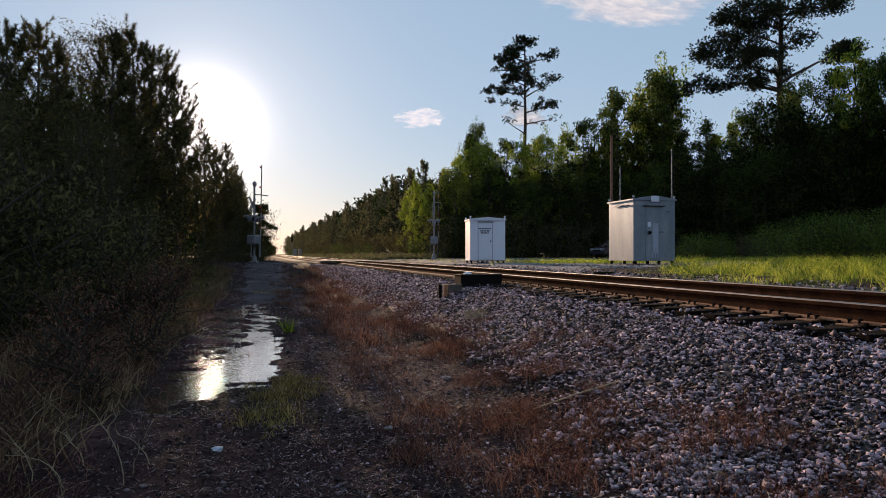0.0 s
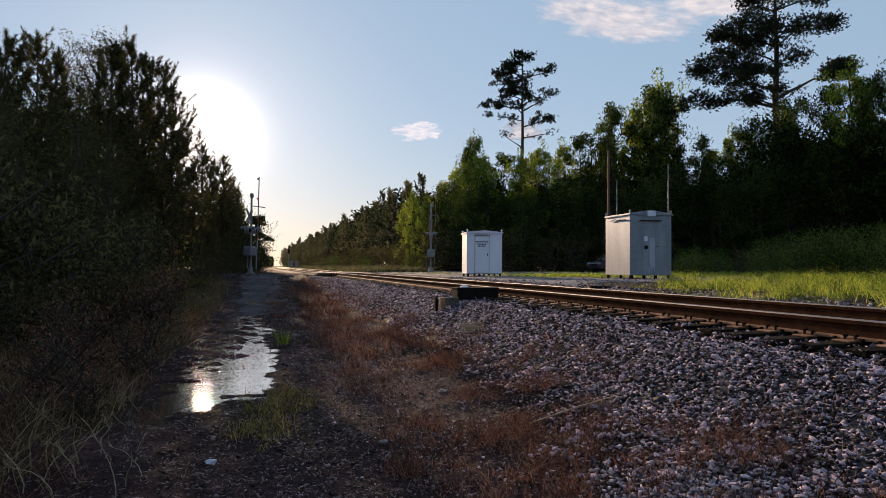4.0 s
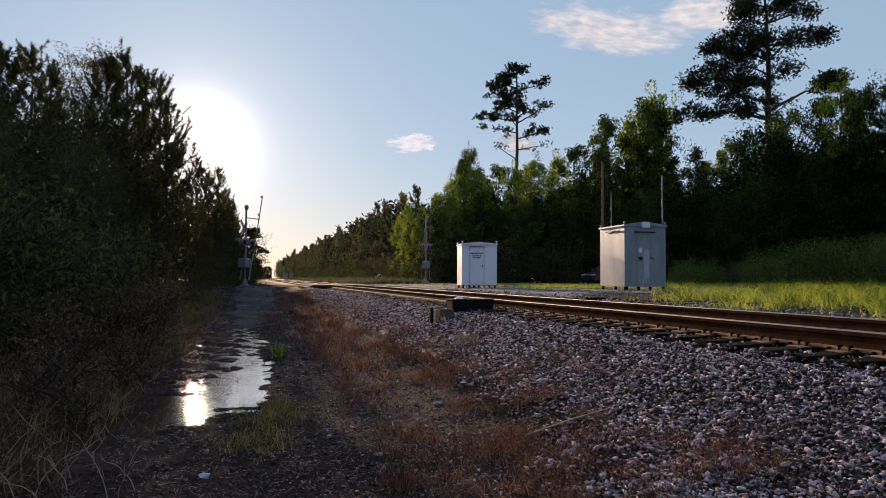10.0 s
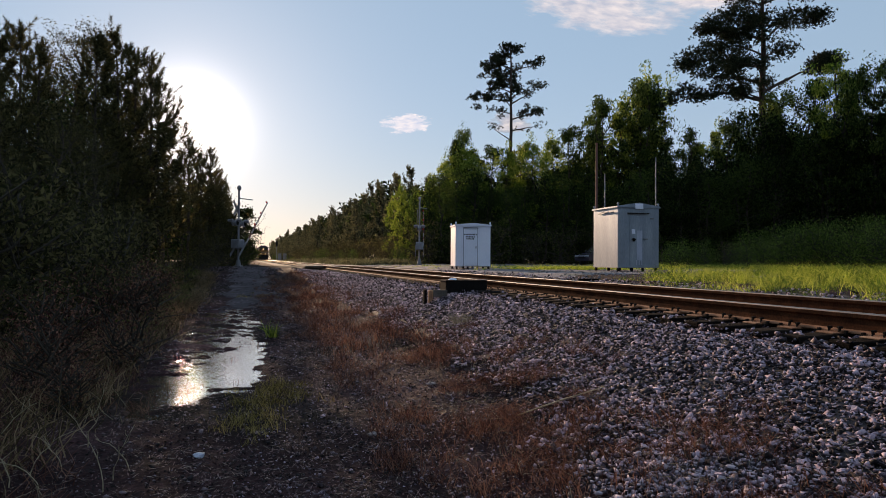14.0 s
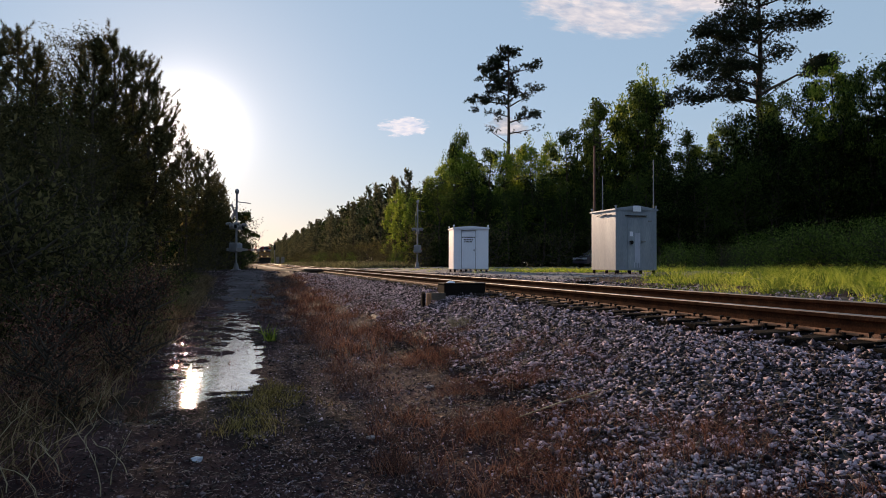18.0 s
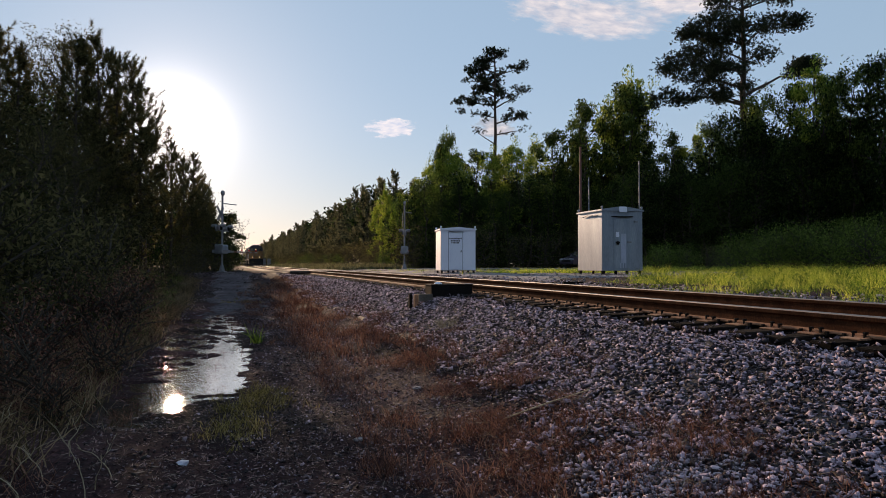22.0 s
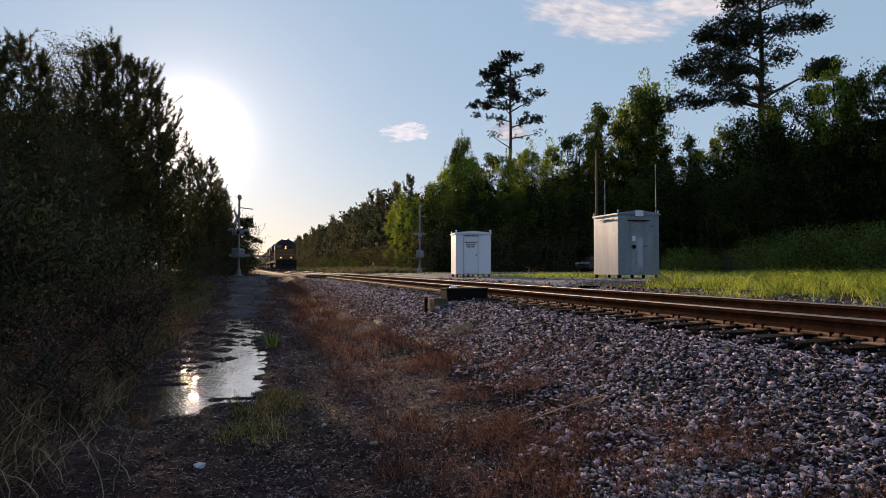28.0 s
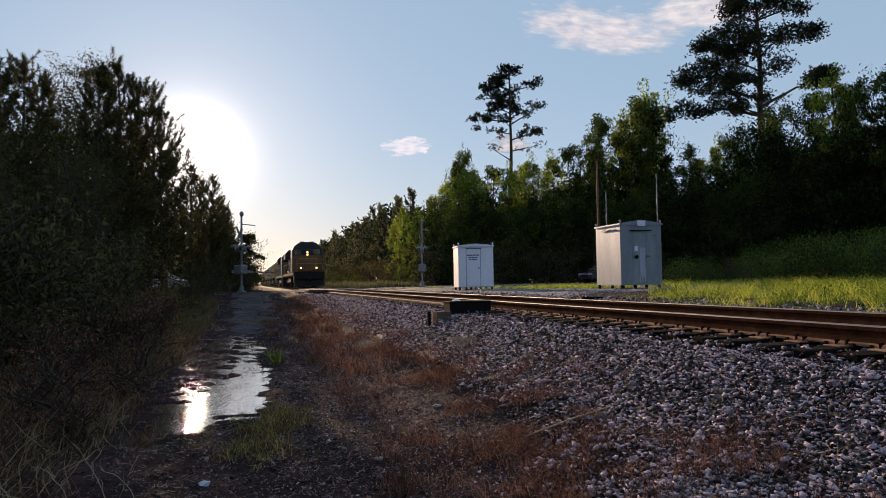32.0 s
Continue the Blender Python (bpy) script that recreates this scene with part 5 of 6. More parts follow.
def cloud(label, bearing, line, depth, wide, high, seed, glow, broken=2.6, shade=0.62, tilt=0, firm=0.74):
    x, y = place(bearing, depth)
    mat, rim = cloud_material(seed, broken / high, glow, shade, firm)
    rim.inputs["Scale"].default_value = (2 / wide, 0, 2 / high)
    xs, zs = np.meshgrid(np.linspace(-wide / 2, wide / 2, 9), np.linspace(-high / 2, high / 2, 5))
    v = np.stack([xs, 0.06 * wide * np.cos(xs / wide * 3), zs], -1).reshape(-1, 3)
    i = (np.arange(4)[:, None] * 9 + np.arange(8)[None]).ravel()
    ob = mesh_np("cloud", v, np.stack([i, i + 1, i + 10, i + 9], -1), mat, smooth=True)
    ob.matrix_world = pose(x, y, (HORIZON - line) / LENS * depth, 0, tilt, -15)
    return tagged(ob, label, "cloud", kind="structure")


cloud("small white puff of cloud in a clear sky", 745, 208, 2400, 260, 110, 3.1, 0.95, shade=0.78, firm=0.6)
cloud("ragged white cloud bank high in the sky", 1105, -8, 2400, 1000, 270, 8.7, 0.82, 3.2, tilt=7, shade=0.7)
cloud("ragged white cloud bank high in the sky", 1290, -40, 2450, 700, 280, 5.3, 0.82, 3.0, tilt=-6, shade=0.7)
cloud("faint low cloud behind the trees", 930, 205, 2500, 260, 130, 11.9, 0.72, 2.4)


# ---- equipment houses ----
def bungalow(name, label, x, y, w, l, z0, body0, eave, apex, mat, turn=0.0):
    """A metal equipment house: near corner at x, y; w across, l deep; stands on short legs."""
    t = thing(name, label, "equipment house", m=pose(x, y, z0, 0, 0, turn))
    part("body", B(0, 0, body0, w, l, eave, bevel=0.008), M[mat], t)
    prof = [(-0.05, eave - 0.03), (w + 0.05, eave - 0.03), (w + 0.05, eave + 0.03), (w / 2, apex), (-0.05, eave + 0.03)]
    part("roof", Pr(prof, "y", -0.06, l + 0.06), M[mat], t, "low-pitched metal roof")
    part("base_frame", B(-0.02, -0.02, body0 - 0.015, w + 0.02, l + 0.02, body0 + 0.02), M["galv"], t)
    for fx in (0.08, w * 0.36, w * 0.64, w - 0.08):
        for fy in (0.1, l - 0.1):
            part("leg", B(fx - 0.045, fy - 0.045, -0.06, fx + 0.045, fy + 0.045, body0 - 0.014), M["tie"], t)
    for fx in (0.02, w - 0.02):
        for fy in (0.02, l - 0.02):
            bm = Tb((fx, fy, eave - 0.05), (fx, fy, eave + 0.1), 0.03, n=8)
            tube(bm, (fx, fy - 0.015, eave + 0.13), (fx, fy + 0.015, eave + 0.13), 0.05, n=10)
            part("lifting_eye", bm, M[mat], t)
    return t


sx, sy = place(832, 34.5)
shed = bungalow("equipment_house", "small white metal equipment house on short legs", sx, sy, 1.8, 1.75, -0.01, 0.14, 2.22, 2.34, "white", -9)
shed_door = part("door", B(0.42, -0.028, 0.2, 1.12, 0.005, 2.06, bevel=0.006), M["white"], shed, "white door with black lettering")
for a in ((0.39, 0.42), (1.12, 1.15)):
    part("door_frame", B(a[0], -0.012, 0.17, a[1], 0.004, 2.09), M["silver"], shed_door)
part("rain_hood", B(0.40, -0.07, 2.08, 1.16, 0.0, 2.105), M["black_iron"], shed_door)
part("handle", Tb((1.04, -0.075, 1.05), (1.04, -0.075, 1.16), 0.022), M["black_iron"], shed_door, "black latch")
for i, (a, b, z) in enumerate(((0.44, 1.1, 1.72), (0.52, 1.0, 1.60), (0.55, 0.96, 1.50))):
    cells = 9 if i == 0 else 6
    for k in range(cells):
        u = a + (b - a) * k / cells
        part("lettering_bar", B(u, -0.032, z, u + (b - a) / cells * 0.72, -0.0275, z + 0.065), M["ink"], shed_door)

bx0, by0 = place(1121, 28.0)
house = bungalow("equipment_house", "larger grey aluminium equipment house with a gable roof and antennas", bx0, by0, 1.9, 2.17, -0.02, 0.2, 2.72, 2.9, "silver", -2)
hd = part("door", B(0.54, -0.012, 0.28, 1.32, 0.006, 2.36, bevel=0.004), M["silver"], house, "grey aluminium door")
part("worn_panel", B(0.88, -0.0165, 0.5, 1.12, -0.0115, 1.74), M["pale"], hd, "paler worn patch on the door")
for k in range(3):
    part("worn_streak", B(0.84 + 0.12 * k, -0.0160, 0.3, 0.88 + 0.12 * k, -0.0116, 0.52), M["pale"], hd)
part("door_sign", B(0.64, -0.018, 1.6, 0.79, -0.0115, 1.8), M["white"], hd, "small white notice")
bm = B(0.66, -0.1, 1.28, 0.76, -0.03, 1.42, bevel=0.01)
tube(bm, (0.6, -0.08, 1.38), (0.78, -0.08, 1.36), 0.022)
part("latch", bm, M["black_iron"], hd, "black padlocked latch")
part("handle", B(1.16, -0.07, 1.36, 1.36, -0.03, 1.42, bevel=0.01), M["galv"], hd)
part("rain_hood", B(0.44, -0.1, 2.44, 1.4, 0.0, 2.47), M["black_iron"], hd)
part("gable_vent", B(0.76, -0.085, 2.63, 1.13, -0.058, 2.86, bevel=0.006), M["white"], house, "white vent plate under the gable")
part("gable_vent", B(1.5, -0.05, 2.22, 1.65, 0.0, 2.27, bevel=0.006), M["galv"], house)
for k in range(3):
    part("conduit", Tb((-0.04, 0.3 + 0.42 * k, 2.52 + 0.03 * k), (-0.04, 0.62 + 0.5 * k, 2.5), 0.02), M["galv"], house)
pole_top = tall_at(236, 29.5, -0.02)
bm = Tb((0.16, 2.22, 0.3), (0.16, 2.22, pole_top), 0.055, 0.045, 10)
tube(bm, (0.16, 2.22, pole_top), (0.16, 2.22, pole_top + 0.02), 0.06)
part("antenna_mast", bm, M["pole"], house, "tall brown antenna mast")
part("antenna", Tb((0.4, 1.9, 2.7), (0.4, 1.9, tall_at(290, 29.2)), 0.03, 0.022), M["galv"], house, "thin whip antenna")
part("antenna", Tb((1.94, 0.3, 1.0), (1.94, 0.3, tall_at(264, 28.8)), 0.028, 0.02), M["galv"], house, "thin whip antenna")


# ---- trackside box and post ----
swbox = thing("switch_box", "low black iron box bolted to the ties beside the rail", "switch box", m=pose(4.66, 14.35, -0.19))
part("lid", B(-0.48, -0.25, 0.16, 0.48, 0.25, 0.2, bevel=0.012), M["black_iron"], swbox)
part("body", B(-0.47, -0.24, -0.08, 0.47, 0.24, 0.17, bevel=0.012), M["black_iron"], swbox)
bm = Tb((-0.25, 0, 0.198), (-0.25, 0, 0.22), 0.1, 0.085, 14)
tube(bm, (-0.25, 0, 0.22), (-0.25, 0, 0.24), 0.085, 0.04, 14)
part("dome_cap", bm, M["white"], swbox, "pale round cap on the lid")
post = thing("marker_post", "short squared timber post with a flat plate", "post", m=pose(*place(781, 14.4), 0))
z = float(ground_z(*place(781, 14.4)))
post.location.z = z
hp = EYE[2] - (503 - 450) / 1207 * 14.4 - z
part("stake", B(-0.06, -0.05, -0.15, 0.0, 0.05, hp, bevel=0.008), M["tie"], post)
part("stake", B(0.05, -0.05, -0.15, 0.13, 0.05, hp - 0.01, bevel=0.008), M["plate"], post)
part("cap_board", B(0.14, -0.05, hp - 0.16, 0.45, 0.07, hp - 0.005, bevel=0.008), M["timber"], post, "weathered brown block")

ox, oy = place(1068, 19)
off = thing("timber_offcut", "short dark timber offcut lying beside the track", "timber", m=pose(ox, oy, float(ground_z(ox, oy)) + 0.02, 0, 0, -14))
part("beam", B(-0.28, -0.1, 0, 0.28, 0.1, 0.075, bevel=0.012), M["tie"], off)


# ---- crossing signals ----
def signal_mast(label, x, y, z, high, turn, arm_len):
    """A crossing mast with bell, crossbuck, lamps, gate works and an arm of its own pivot; the arm points along its own x when down."""
    t = thing("crossing_signal", label, "crossing signal", "crossing signals", m=pose(x, y, z, 0, 0, turn))
    part("pole", Tb((0, 0, 0.3), (0, 0, high - 0.15), 0.06, n=12), M["galv"], t)
    bm = B(-0.22, -0.22, 0, 0.22, 0.22, 0.08, bevel=0.02)
    tube(bm, (0, 0, 0.06), (0, 0, 0.42), 0.17, 0.11, 12)
    part("base", bm, M["galv"], t, "cast metal foot")
    bm = Tb((0, 0, high - 0.2), (0, 0, high - 0.08), 0.04)
    tube(bm, (0, -0.1, high), (0, -0.03, high), 0.12, 0.18, 16)
    tube(bm, (0, -0.03, high), (0, 0.05, high), 0.18, 0.15, 16)
    tube(bm, (0, 0.05, high), (0, 0.1, high), 0.09, 0.07, 12)
    part("bell", bm, M["galv"], t, "round warning bell")
    part("bracket", Tb((0.05, 0, high - 0.62), (0.8, -0.55, high - 0.66), 0.03), M["galv"], t)
    for s in (-45, 45):
        bm = B(-0.6, -0.02, -0.11, 0.6, 0.0, 0.11, bevel=0.004)
        bmesh.ops.transform(bm, matrix=Matrix.Translation((0, 0.13 + 0.025 * (s > 0), high - 1.25)) @ Matrix.Rotation(radians(s), 4, "Y"), verts=bm.verts)
        part("crossbuck_board", bm, M["red_white"], t, "white crossbuck board")
    part("lamp_bar", Tb((-0.62, 0, high - 2.15), (0.62, 0, high - 2.15), 0.045), M["galv"], t)
    for sx in (-0.55, 0.55):
        for sd in (-1, 1):
            bm = Tb((sx, 0.06 * sd, high - 2.15), (sx, 0.14 * sd, high - 2.15), 0.19, n=16)
            lamp = part("lamp", bm, M["galv"], t, "round grey flasher lamp")
            part("lens", Tb((sx, 0.14 * sd, high - 2.15), (sx, 0.2 * sd, high - 2.15), 0.14, n=14), M["lens_dark"], lamp, "dark red lens")
            part("hood", Tb((sx, 0.14 * sd, high - 2.0), (sx, 0.42 * sd, high - 2.02), 0.1, 0.08, n=8), M["galv"], lamp)
    bm = B(-0.52, -0.26, 1.12, 0.3, 0.26, 1.68, bevel=0.04)
    gate = part("gate_mechanism", bm, M["galv"], t, "grey gate mechanism case")
    part("case_door", B(-0.48, -0.275, 1.18, 0.26, -0.255, 1.62, bevel=0.01), M["silver"], gate)
    arm = new("gate_arm")
    arm.parent, arm.matrix_basis = t, pose(0.2, 0, 1.27, 0, -88, 0)
    tagged(arm, "striped crossing gate arm with counterweights")
    n = 9
    for k in range(n):
        u0, u1 = 0.3 + (arm_len - 0.3) * k / n, 0.3 + (arm_len - 0.3) * (k + 1) / n
        w = 0.055 - 0.02 * k / n
        part("arm_stripe", B(u0, -0.335, -w, u1, -0.30, w), M["red" if k % 2 else "red_white"], arm)
    bm = B(-0.95, -0.30, -0.09, 0.35, -0.27, 0.09, bevel=0.01)
    box(bm, -0.95, 0.27, -0.09, 0.2, 0.30, 0.09, bevel=0.01)
    part("counterweight", bm, M["galv"], arm, "grey support and counterweight plates")
    for k in range(3):
        u = arm_len * (0.45 + 0.26 * k)
        part("arm_lamp", Tb((u, -0.3, 0.07), (u, -0.3, 0.17), 0.05), M["lamp_red"], arm, "small red lamp")
    return t, arm


lx, ly = place(450, 42)
left_mast, left_arm = signal_mast("grey crossing signal with crossbuck, flashers and a lowering gate", lx, ly, -0.06, 4.82, 67, 4.75)
rx0, ry0 = place(768, 50)
right_mast, right_arm = signal_mast("grey crossing signal with crossbuck before bright leaves", rx0, ry0, 0.05, 4.85, 76, 4.75)

# distant block signal and its cabinets
qx, qy = place(517, 200)
t = thing("block_signal", "distant black block signal on a slim mast", "railway signal", m=pose(qx, qy, 0))
part("mast", Tb((0, 0, 0), (0, 0, 4.4), 0.09), M["galv"], t)
part("head", B(-0.28, -0.2, 4.0, 0.28, 0.1, 5.6, bevel=0.1), M["black_iron"], t)
for k, z in enumerate((4.3, 4.8, 5.3)):
    part("lens", Tb((0, -0.2, z), (0, -0.26, z), 0.12), M["lens_dark"], t)
for dx in (0.9, 2.4):
    t = thing("signal_cabinet", "pale metal signal cabinet by the distant track", "cabinet", m=pose(qx + dx, qy + 1, 0))
    part("body", B(-0.5, -0.4, 0.2, 0.5, 0.4, 2.0, bevel=0.03), M["galv"], t)
    part("plinth", B(-0.5, -0.35, -0.1, 0.5, 0.35, 0.2), M["timber"], t)
    part("door", B(-0.45, -0.42, 0.35, 0.45, -0.4, 2.0), M["galv"], t)


# ---- vehicles ----
def road_car(name, label, paint, m):
    """A saloon car; nose towards -x, wheels on z = 0."""
    t = thing(name, label, "car", m=m)
    side = [(-2.2, 0.32), (-2.25, 0.55), (-2.1, 0.72), (-1.2, 0.9), (1.7, 0.95), (2.25, 0.9), (2.3, 0.5), (2.2, 0.3)]
    bm = Pr(side, "y", -0.87, 0.87)
    bmesh.ops.bevel(bm, geom=bm.edges[:], offset=0.06, segments=2, affect="EDGES")
    part("body", bm, M[paint], t)
    cab = [(-1.2, 0.88), (-0.35, 1.38), (0.75, 1.42), (1.35, 1.25), (1.85, 0.92)]
    bm = Pr(cab, "y", -0.72, 0.72)
    bmesh.ops.bevel(bm, geom=bm.edges[:], offset=0.05, segments=2, affect="EDGES")
    part("glasshouse", bm, M["glass"], t, "dark windows")
    part("roof", Pr([(-0.4, 1.37), (0.78, 1.41), (1.3, 1.25), (1.3, 1.29), (0.8, 1.455), (-0.4, 1.42)], "y", -0.7, 0.7), M[paint], t)
    for s in (-1, 1):
        part("pillar", Pr([(-1.22, 0.88), (-0.38, 1.39), (-0.3, 1.39), (-1.08, 0.88)], "y", s * 0.70 - 0.03, s * 0.70 + 0.03), M[paint], t)
        part("side_mirror", B(-0.95, s * 0.95 - 0.1, 0.93, -0.78, s * 0.95 + 0.1, 1.07, bevel=0.03), M[paint], t)
        part("headlight", B(-2.24, s * 0.62 - 0.2, 0.58, -2.06, s * 0.62 + 0.2, 0.72, bevel=0.03), M["galv"], t, "clear headlight")
    part("grille", B(-2.27, -0.4, 0.5, -2.2, 0.4, 0.62, bevel=0.01), M["black_iron"], t)
    for x in (-1.4, 1.35):
        for s in (-1, 1):
            wh = part("wheel", Tb((x, s * 0.68, 0.32), (x, s * 0.89, 0.32), 0.32, n=18), M["rubber"], t)
            part("rim", Tb((x, s * 0.87, 0.32), (x, s * 0.9, 0.32), 0.2, n=14), M["galv"], wh)
    return t


px, py = place(1066, 58)
parked = road_car("parked_car", "dark plum car parked behind the grey house", "car_dark", pose(px + 2.0, py + 1.0, float(ground_z(px, py)) + 0.03, 0, 0, 12))
parked.scale = (1.05, 1.05, 1.22)
waiting = road_car("waiting_car", "silver-white car waiting at the lowered gate", "car_white", pose(-30, 50, 0))


# ---- the train ----
def truck(t, y, wheels, gap):
    tr = part("bogie", B(-1.2, y - gap * (wheels - 1) / 2 - 0.75, 0.45, -1.0, y + gap * (wheels - 1) / 2 + 0.75, 0.95, bevel=0.05), M["grime"], t)
    part("bogie_frame", B(1.0, y - gap * (wheels - 1) / 2 - 0.75, 0.45, 1.2, y + gap * (wheels - 1) / 2 + 0.75, 0.95, bevel=0.05), M["grime"], tr)
    for k in range(wheels):
        yy = y + gap * (k - (wheels - 1) / 2)
        bm = Tb((-0.8, yy, 0.5), (0.8, yy, 0.5), 0.09)
        for s in (-1, 1):
            tube(bm, (s * 0.69, yy, 0.5), (s * 0.82, yy, 0.5), 0.5, n=18)
        part("wheelset", bm, M["grime"], tr)


def locomotive(label):
    """Wide-nosed diesel locomotive; front coupler at y = 0, body runs towards +y, wheels on z = 0."""
    t = thing("locomotive", label, "locomotive", "train")
    part("underframe", B(-1.5, 0.55, 1.25, 1.5, 22.0, 1.6, bevel=0.03), M["grime"], t)
    part("fuel_tank", B(-1.35, 8.4, 0.45, 1.35, 14.2, 1.25, bevel=0.15), M["grime"], t)
    truck(t, 4.2, 3, 1.75), truck(t, 18.0, 3, 1.75)
    plow = part("snow_plow", Pr([(0.15, 0.16), (0.5, 0.9), (0.62, 0.9), (0.75, 0.16)], "x", -1.5, 1.5), M["grime"], t, "black snow plow")
    part("coupler", B(-0.16, -0.1, 0.75, 0.16, 0.6, 1.05, bevel=0.05), M["grime"], t)
    part("pilot", B(-1.52, 0.35, 0.85, 1.52, 0.62, 1.62, bevel=0.03), M["grime"], t, "black pilot plate")
    prof = [(-1.18, 1.6), (-1.18, 2.85), (-0.85, 3.15), (0.85, 3.15), (1.18, 2.85), (1.18, 1.6)]
    bm = Pr(prof, "y", 1.25, 3.6)
    bmesh.ops.bevel(bm, geom=[e for e in bm.edges if abs(e.verts[0].co.y - 1.25) < 1e-3 and abs(e.verts[1].co.y - 1.25) < 1e-3], offset=0.22, segments=3, affect="EDGES")
    nose = part("nose", bm, M["loco_yellow"], t, "golden yellow wide nose")
    part("nose_door", B(-0.34, 1.225, 1.7, 0.34, 1.27, 2.75, bevel=0.02), M["loco_yellow"], nose)
    part("nose_mark", B(-0.62, 1.235, 2.1, -0.4, 1.262, 2.3, bevel=0.01), M["loco_blue"], nose)
    prof = [(-1.55, 1.6), (-1.55, 3.9), (-1.35, 4.3), (-0.95, 4.62), (-0.4, 4.75), (0.4, 4.75), (0.95, 4.62), (1.35, 4.3), (1.55, 3.9), (1.55, 1.6)]
    cab = part("cab", Pr(prof, "y", 2.75, 5.3), M["loco_blue"], t, "dark blue cab")
    part("cab_front", Pr([(-1.5, 1.62), (-1.5, 3.35), (1.5, 3.35), (1.5, 1.62)], "y", 2.73, 2.76), M["loco_yellow"], cab, "yellow cab front below the windows")
    for x0, x1 in ((-1.35, -0.5), (-0.42, 0.42), (0.5, 1.35)):
        part("windshield", B(x0, 2.70, 3.42 if abs(x0 + x1) > 0.1 else 3.9, x1, 2.745, 4.0 if abs(x0 + x1) > 0.1 else 3.98, bevel=0.02), M["glass"], cab, "dark windscreen pane")
    for s in (-1, 1):
        part("number_board", B(s * 0.95 - 0.3, 2.66, 4.06, s * 0.95 + 0.3, 2.745, 4.3, bevel=0.02), M["lens_dark"], cab, "black number board")
        part("side_window", B(s * 1.553 - 0.012, 3.6, 3.15, s * 1.553 + 0.012, 4.8, 3.85, bevel=0.004), M["glass"], cab)
        part("horn_cover", B(s * 0.5 - 0.2, 3.2, 4.7, s * 0.5 + 0.2, 4.2, 4.83, bevel=0.03), M["loco_blue"], cab)
    for s in (-1, 1):
        lamp = part("headlight", Tb((0, 2.6, 3.55 + 0.13 * s), (0, 2.75, 3.55 + 0.13 * s), 0.15, n=14), M["grime"], cab)
        part("headlight_lens", Tb((0, 2.58, 3.55 + 0.13 * s), (0, 2.6, 3.55 + 0.13 * s), 0.105, n=14), M["lamp_white"], lamp, "lit warm headlight")
        ditch = part("ditch_light", Tb((s * 0.78, 1.1, 2.0), (s * 0.78, 1.28, 2.0), 0.15, n=14), M["grime"], nose)
        part("ditch_lens", Tb((s * 0.78, 1.08, 2.0), (s * 0.78, 1.1, 2.0), 0.1, n=14), M["lamp_white"], ditch, "lit warm ditch light")
        part("step_well", B(s * 1.3 - 0.22, 0.7, 0.45, s * 1.3 + 0.22, 1.3, 1.3, bevel=0.02), M["grime"], t)
        for k in range(4):
            part("step", B(s * 1.36 - 0.2, 0.66, 0.5 + 0.27 * k, s * 1.36 + 0.2, 1.25, 0.53 + 0.27 * k), M["galv"], t)
        for y0 in (0.7, 1.3):
            part("grab_rail", Tb((s * 1.52, y0, 1.2), (s * 1.52, y0, 2.6), 0.025), M["loco_yellow"], t, "yellow grab rail")
        part("handrail", Tb((s * 1.5, 5.5, 2.65), (s * 1.5, 21.8, 2.65), 0.022), M["galv"], t)
        for k in range(9):
            part("stanchion", Tb((s * 1.5, 5.6 + 2 * k, 1.6), (s * 1.5, 5.6 + 2 * k, 2.65), 0.02), M["galv"], t)
        part("sill_stripe", B(s * 1.505 - 0.008, 0.7, 1.38, s * 1.505 + 0.008, 21.9, 1.56), M["loco_yellow"], t)
    part("front_rail", Tb((-1.35, 0.6, 2.45), (1.35, 0.6, 2.45), 0.025), M["galv"], t)
    for x in (-1.35, -0.6, 0.6, 1.35):
        part("stanchion", Tb((x, 0.6, 1.6), (x, 0.6, 2.45), 0.022), M["galv"], t)
    prof = [(-0.92, 1.6), (-0.92, 3.95), (-0.6, 4.35), (0.6, 4.35), (0.92, 3.95), (0.92, 1.6)]
    hood = part("long_hood", Pr(prof, "y", 5.3, 21.4), M["loco_blue"], t, "dark blue engine hood")
    for k in range(9):
        for s in (-1, 1):
            part("hood_door", B(s * 0.925 - 0.012, 5.7 + 1.25 * k, 1.9, s * 0.925 + 0.012, 6.75 + 1.25 * k, 3.7, bevel=0.004), M["loco_blue"], hood)
    part("exhaust", B(-0.35, 10.5, 4.33, 0.35, 11.8, 4.62, bevel=0.06), M["grime"], hood)
    part("radiator", Pr([(-1.5, 3.5), (-1.5, 4.2), (-1.1, 4.62), (1.1, 4.62), (1.5, 4.2), (1.5, 3.5)], "y", 17.2, 21.0), M["loco_blue"], hood, "flared radiator housing")
    for k in range(3):
        part("fan", Tb((0, 17.8 + 1.3 * k, 4.6), (0, 17.8 + 1.3 * k, 4.72), 0.55, n=16), M["grime"], hood)
    part("rear_coupler", B(-0.16, 21.9, 0.75, 0.16, 22.5, 1.05, bevel=0.05), M["grime"], t)
    return t


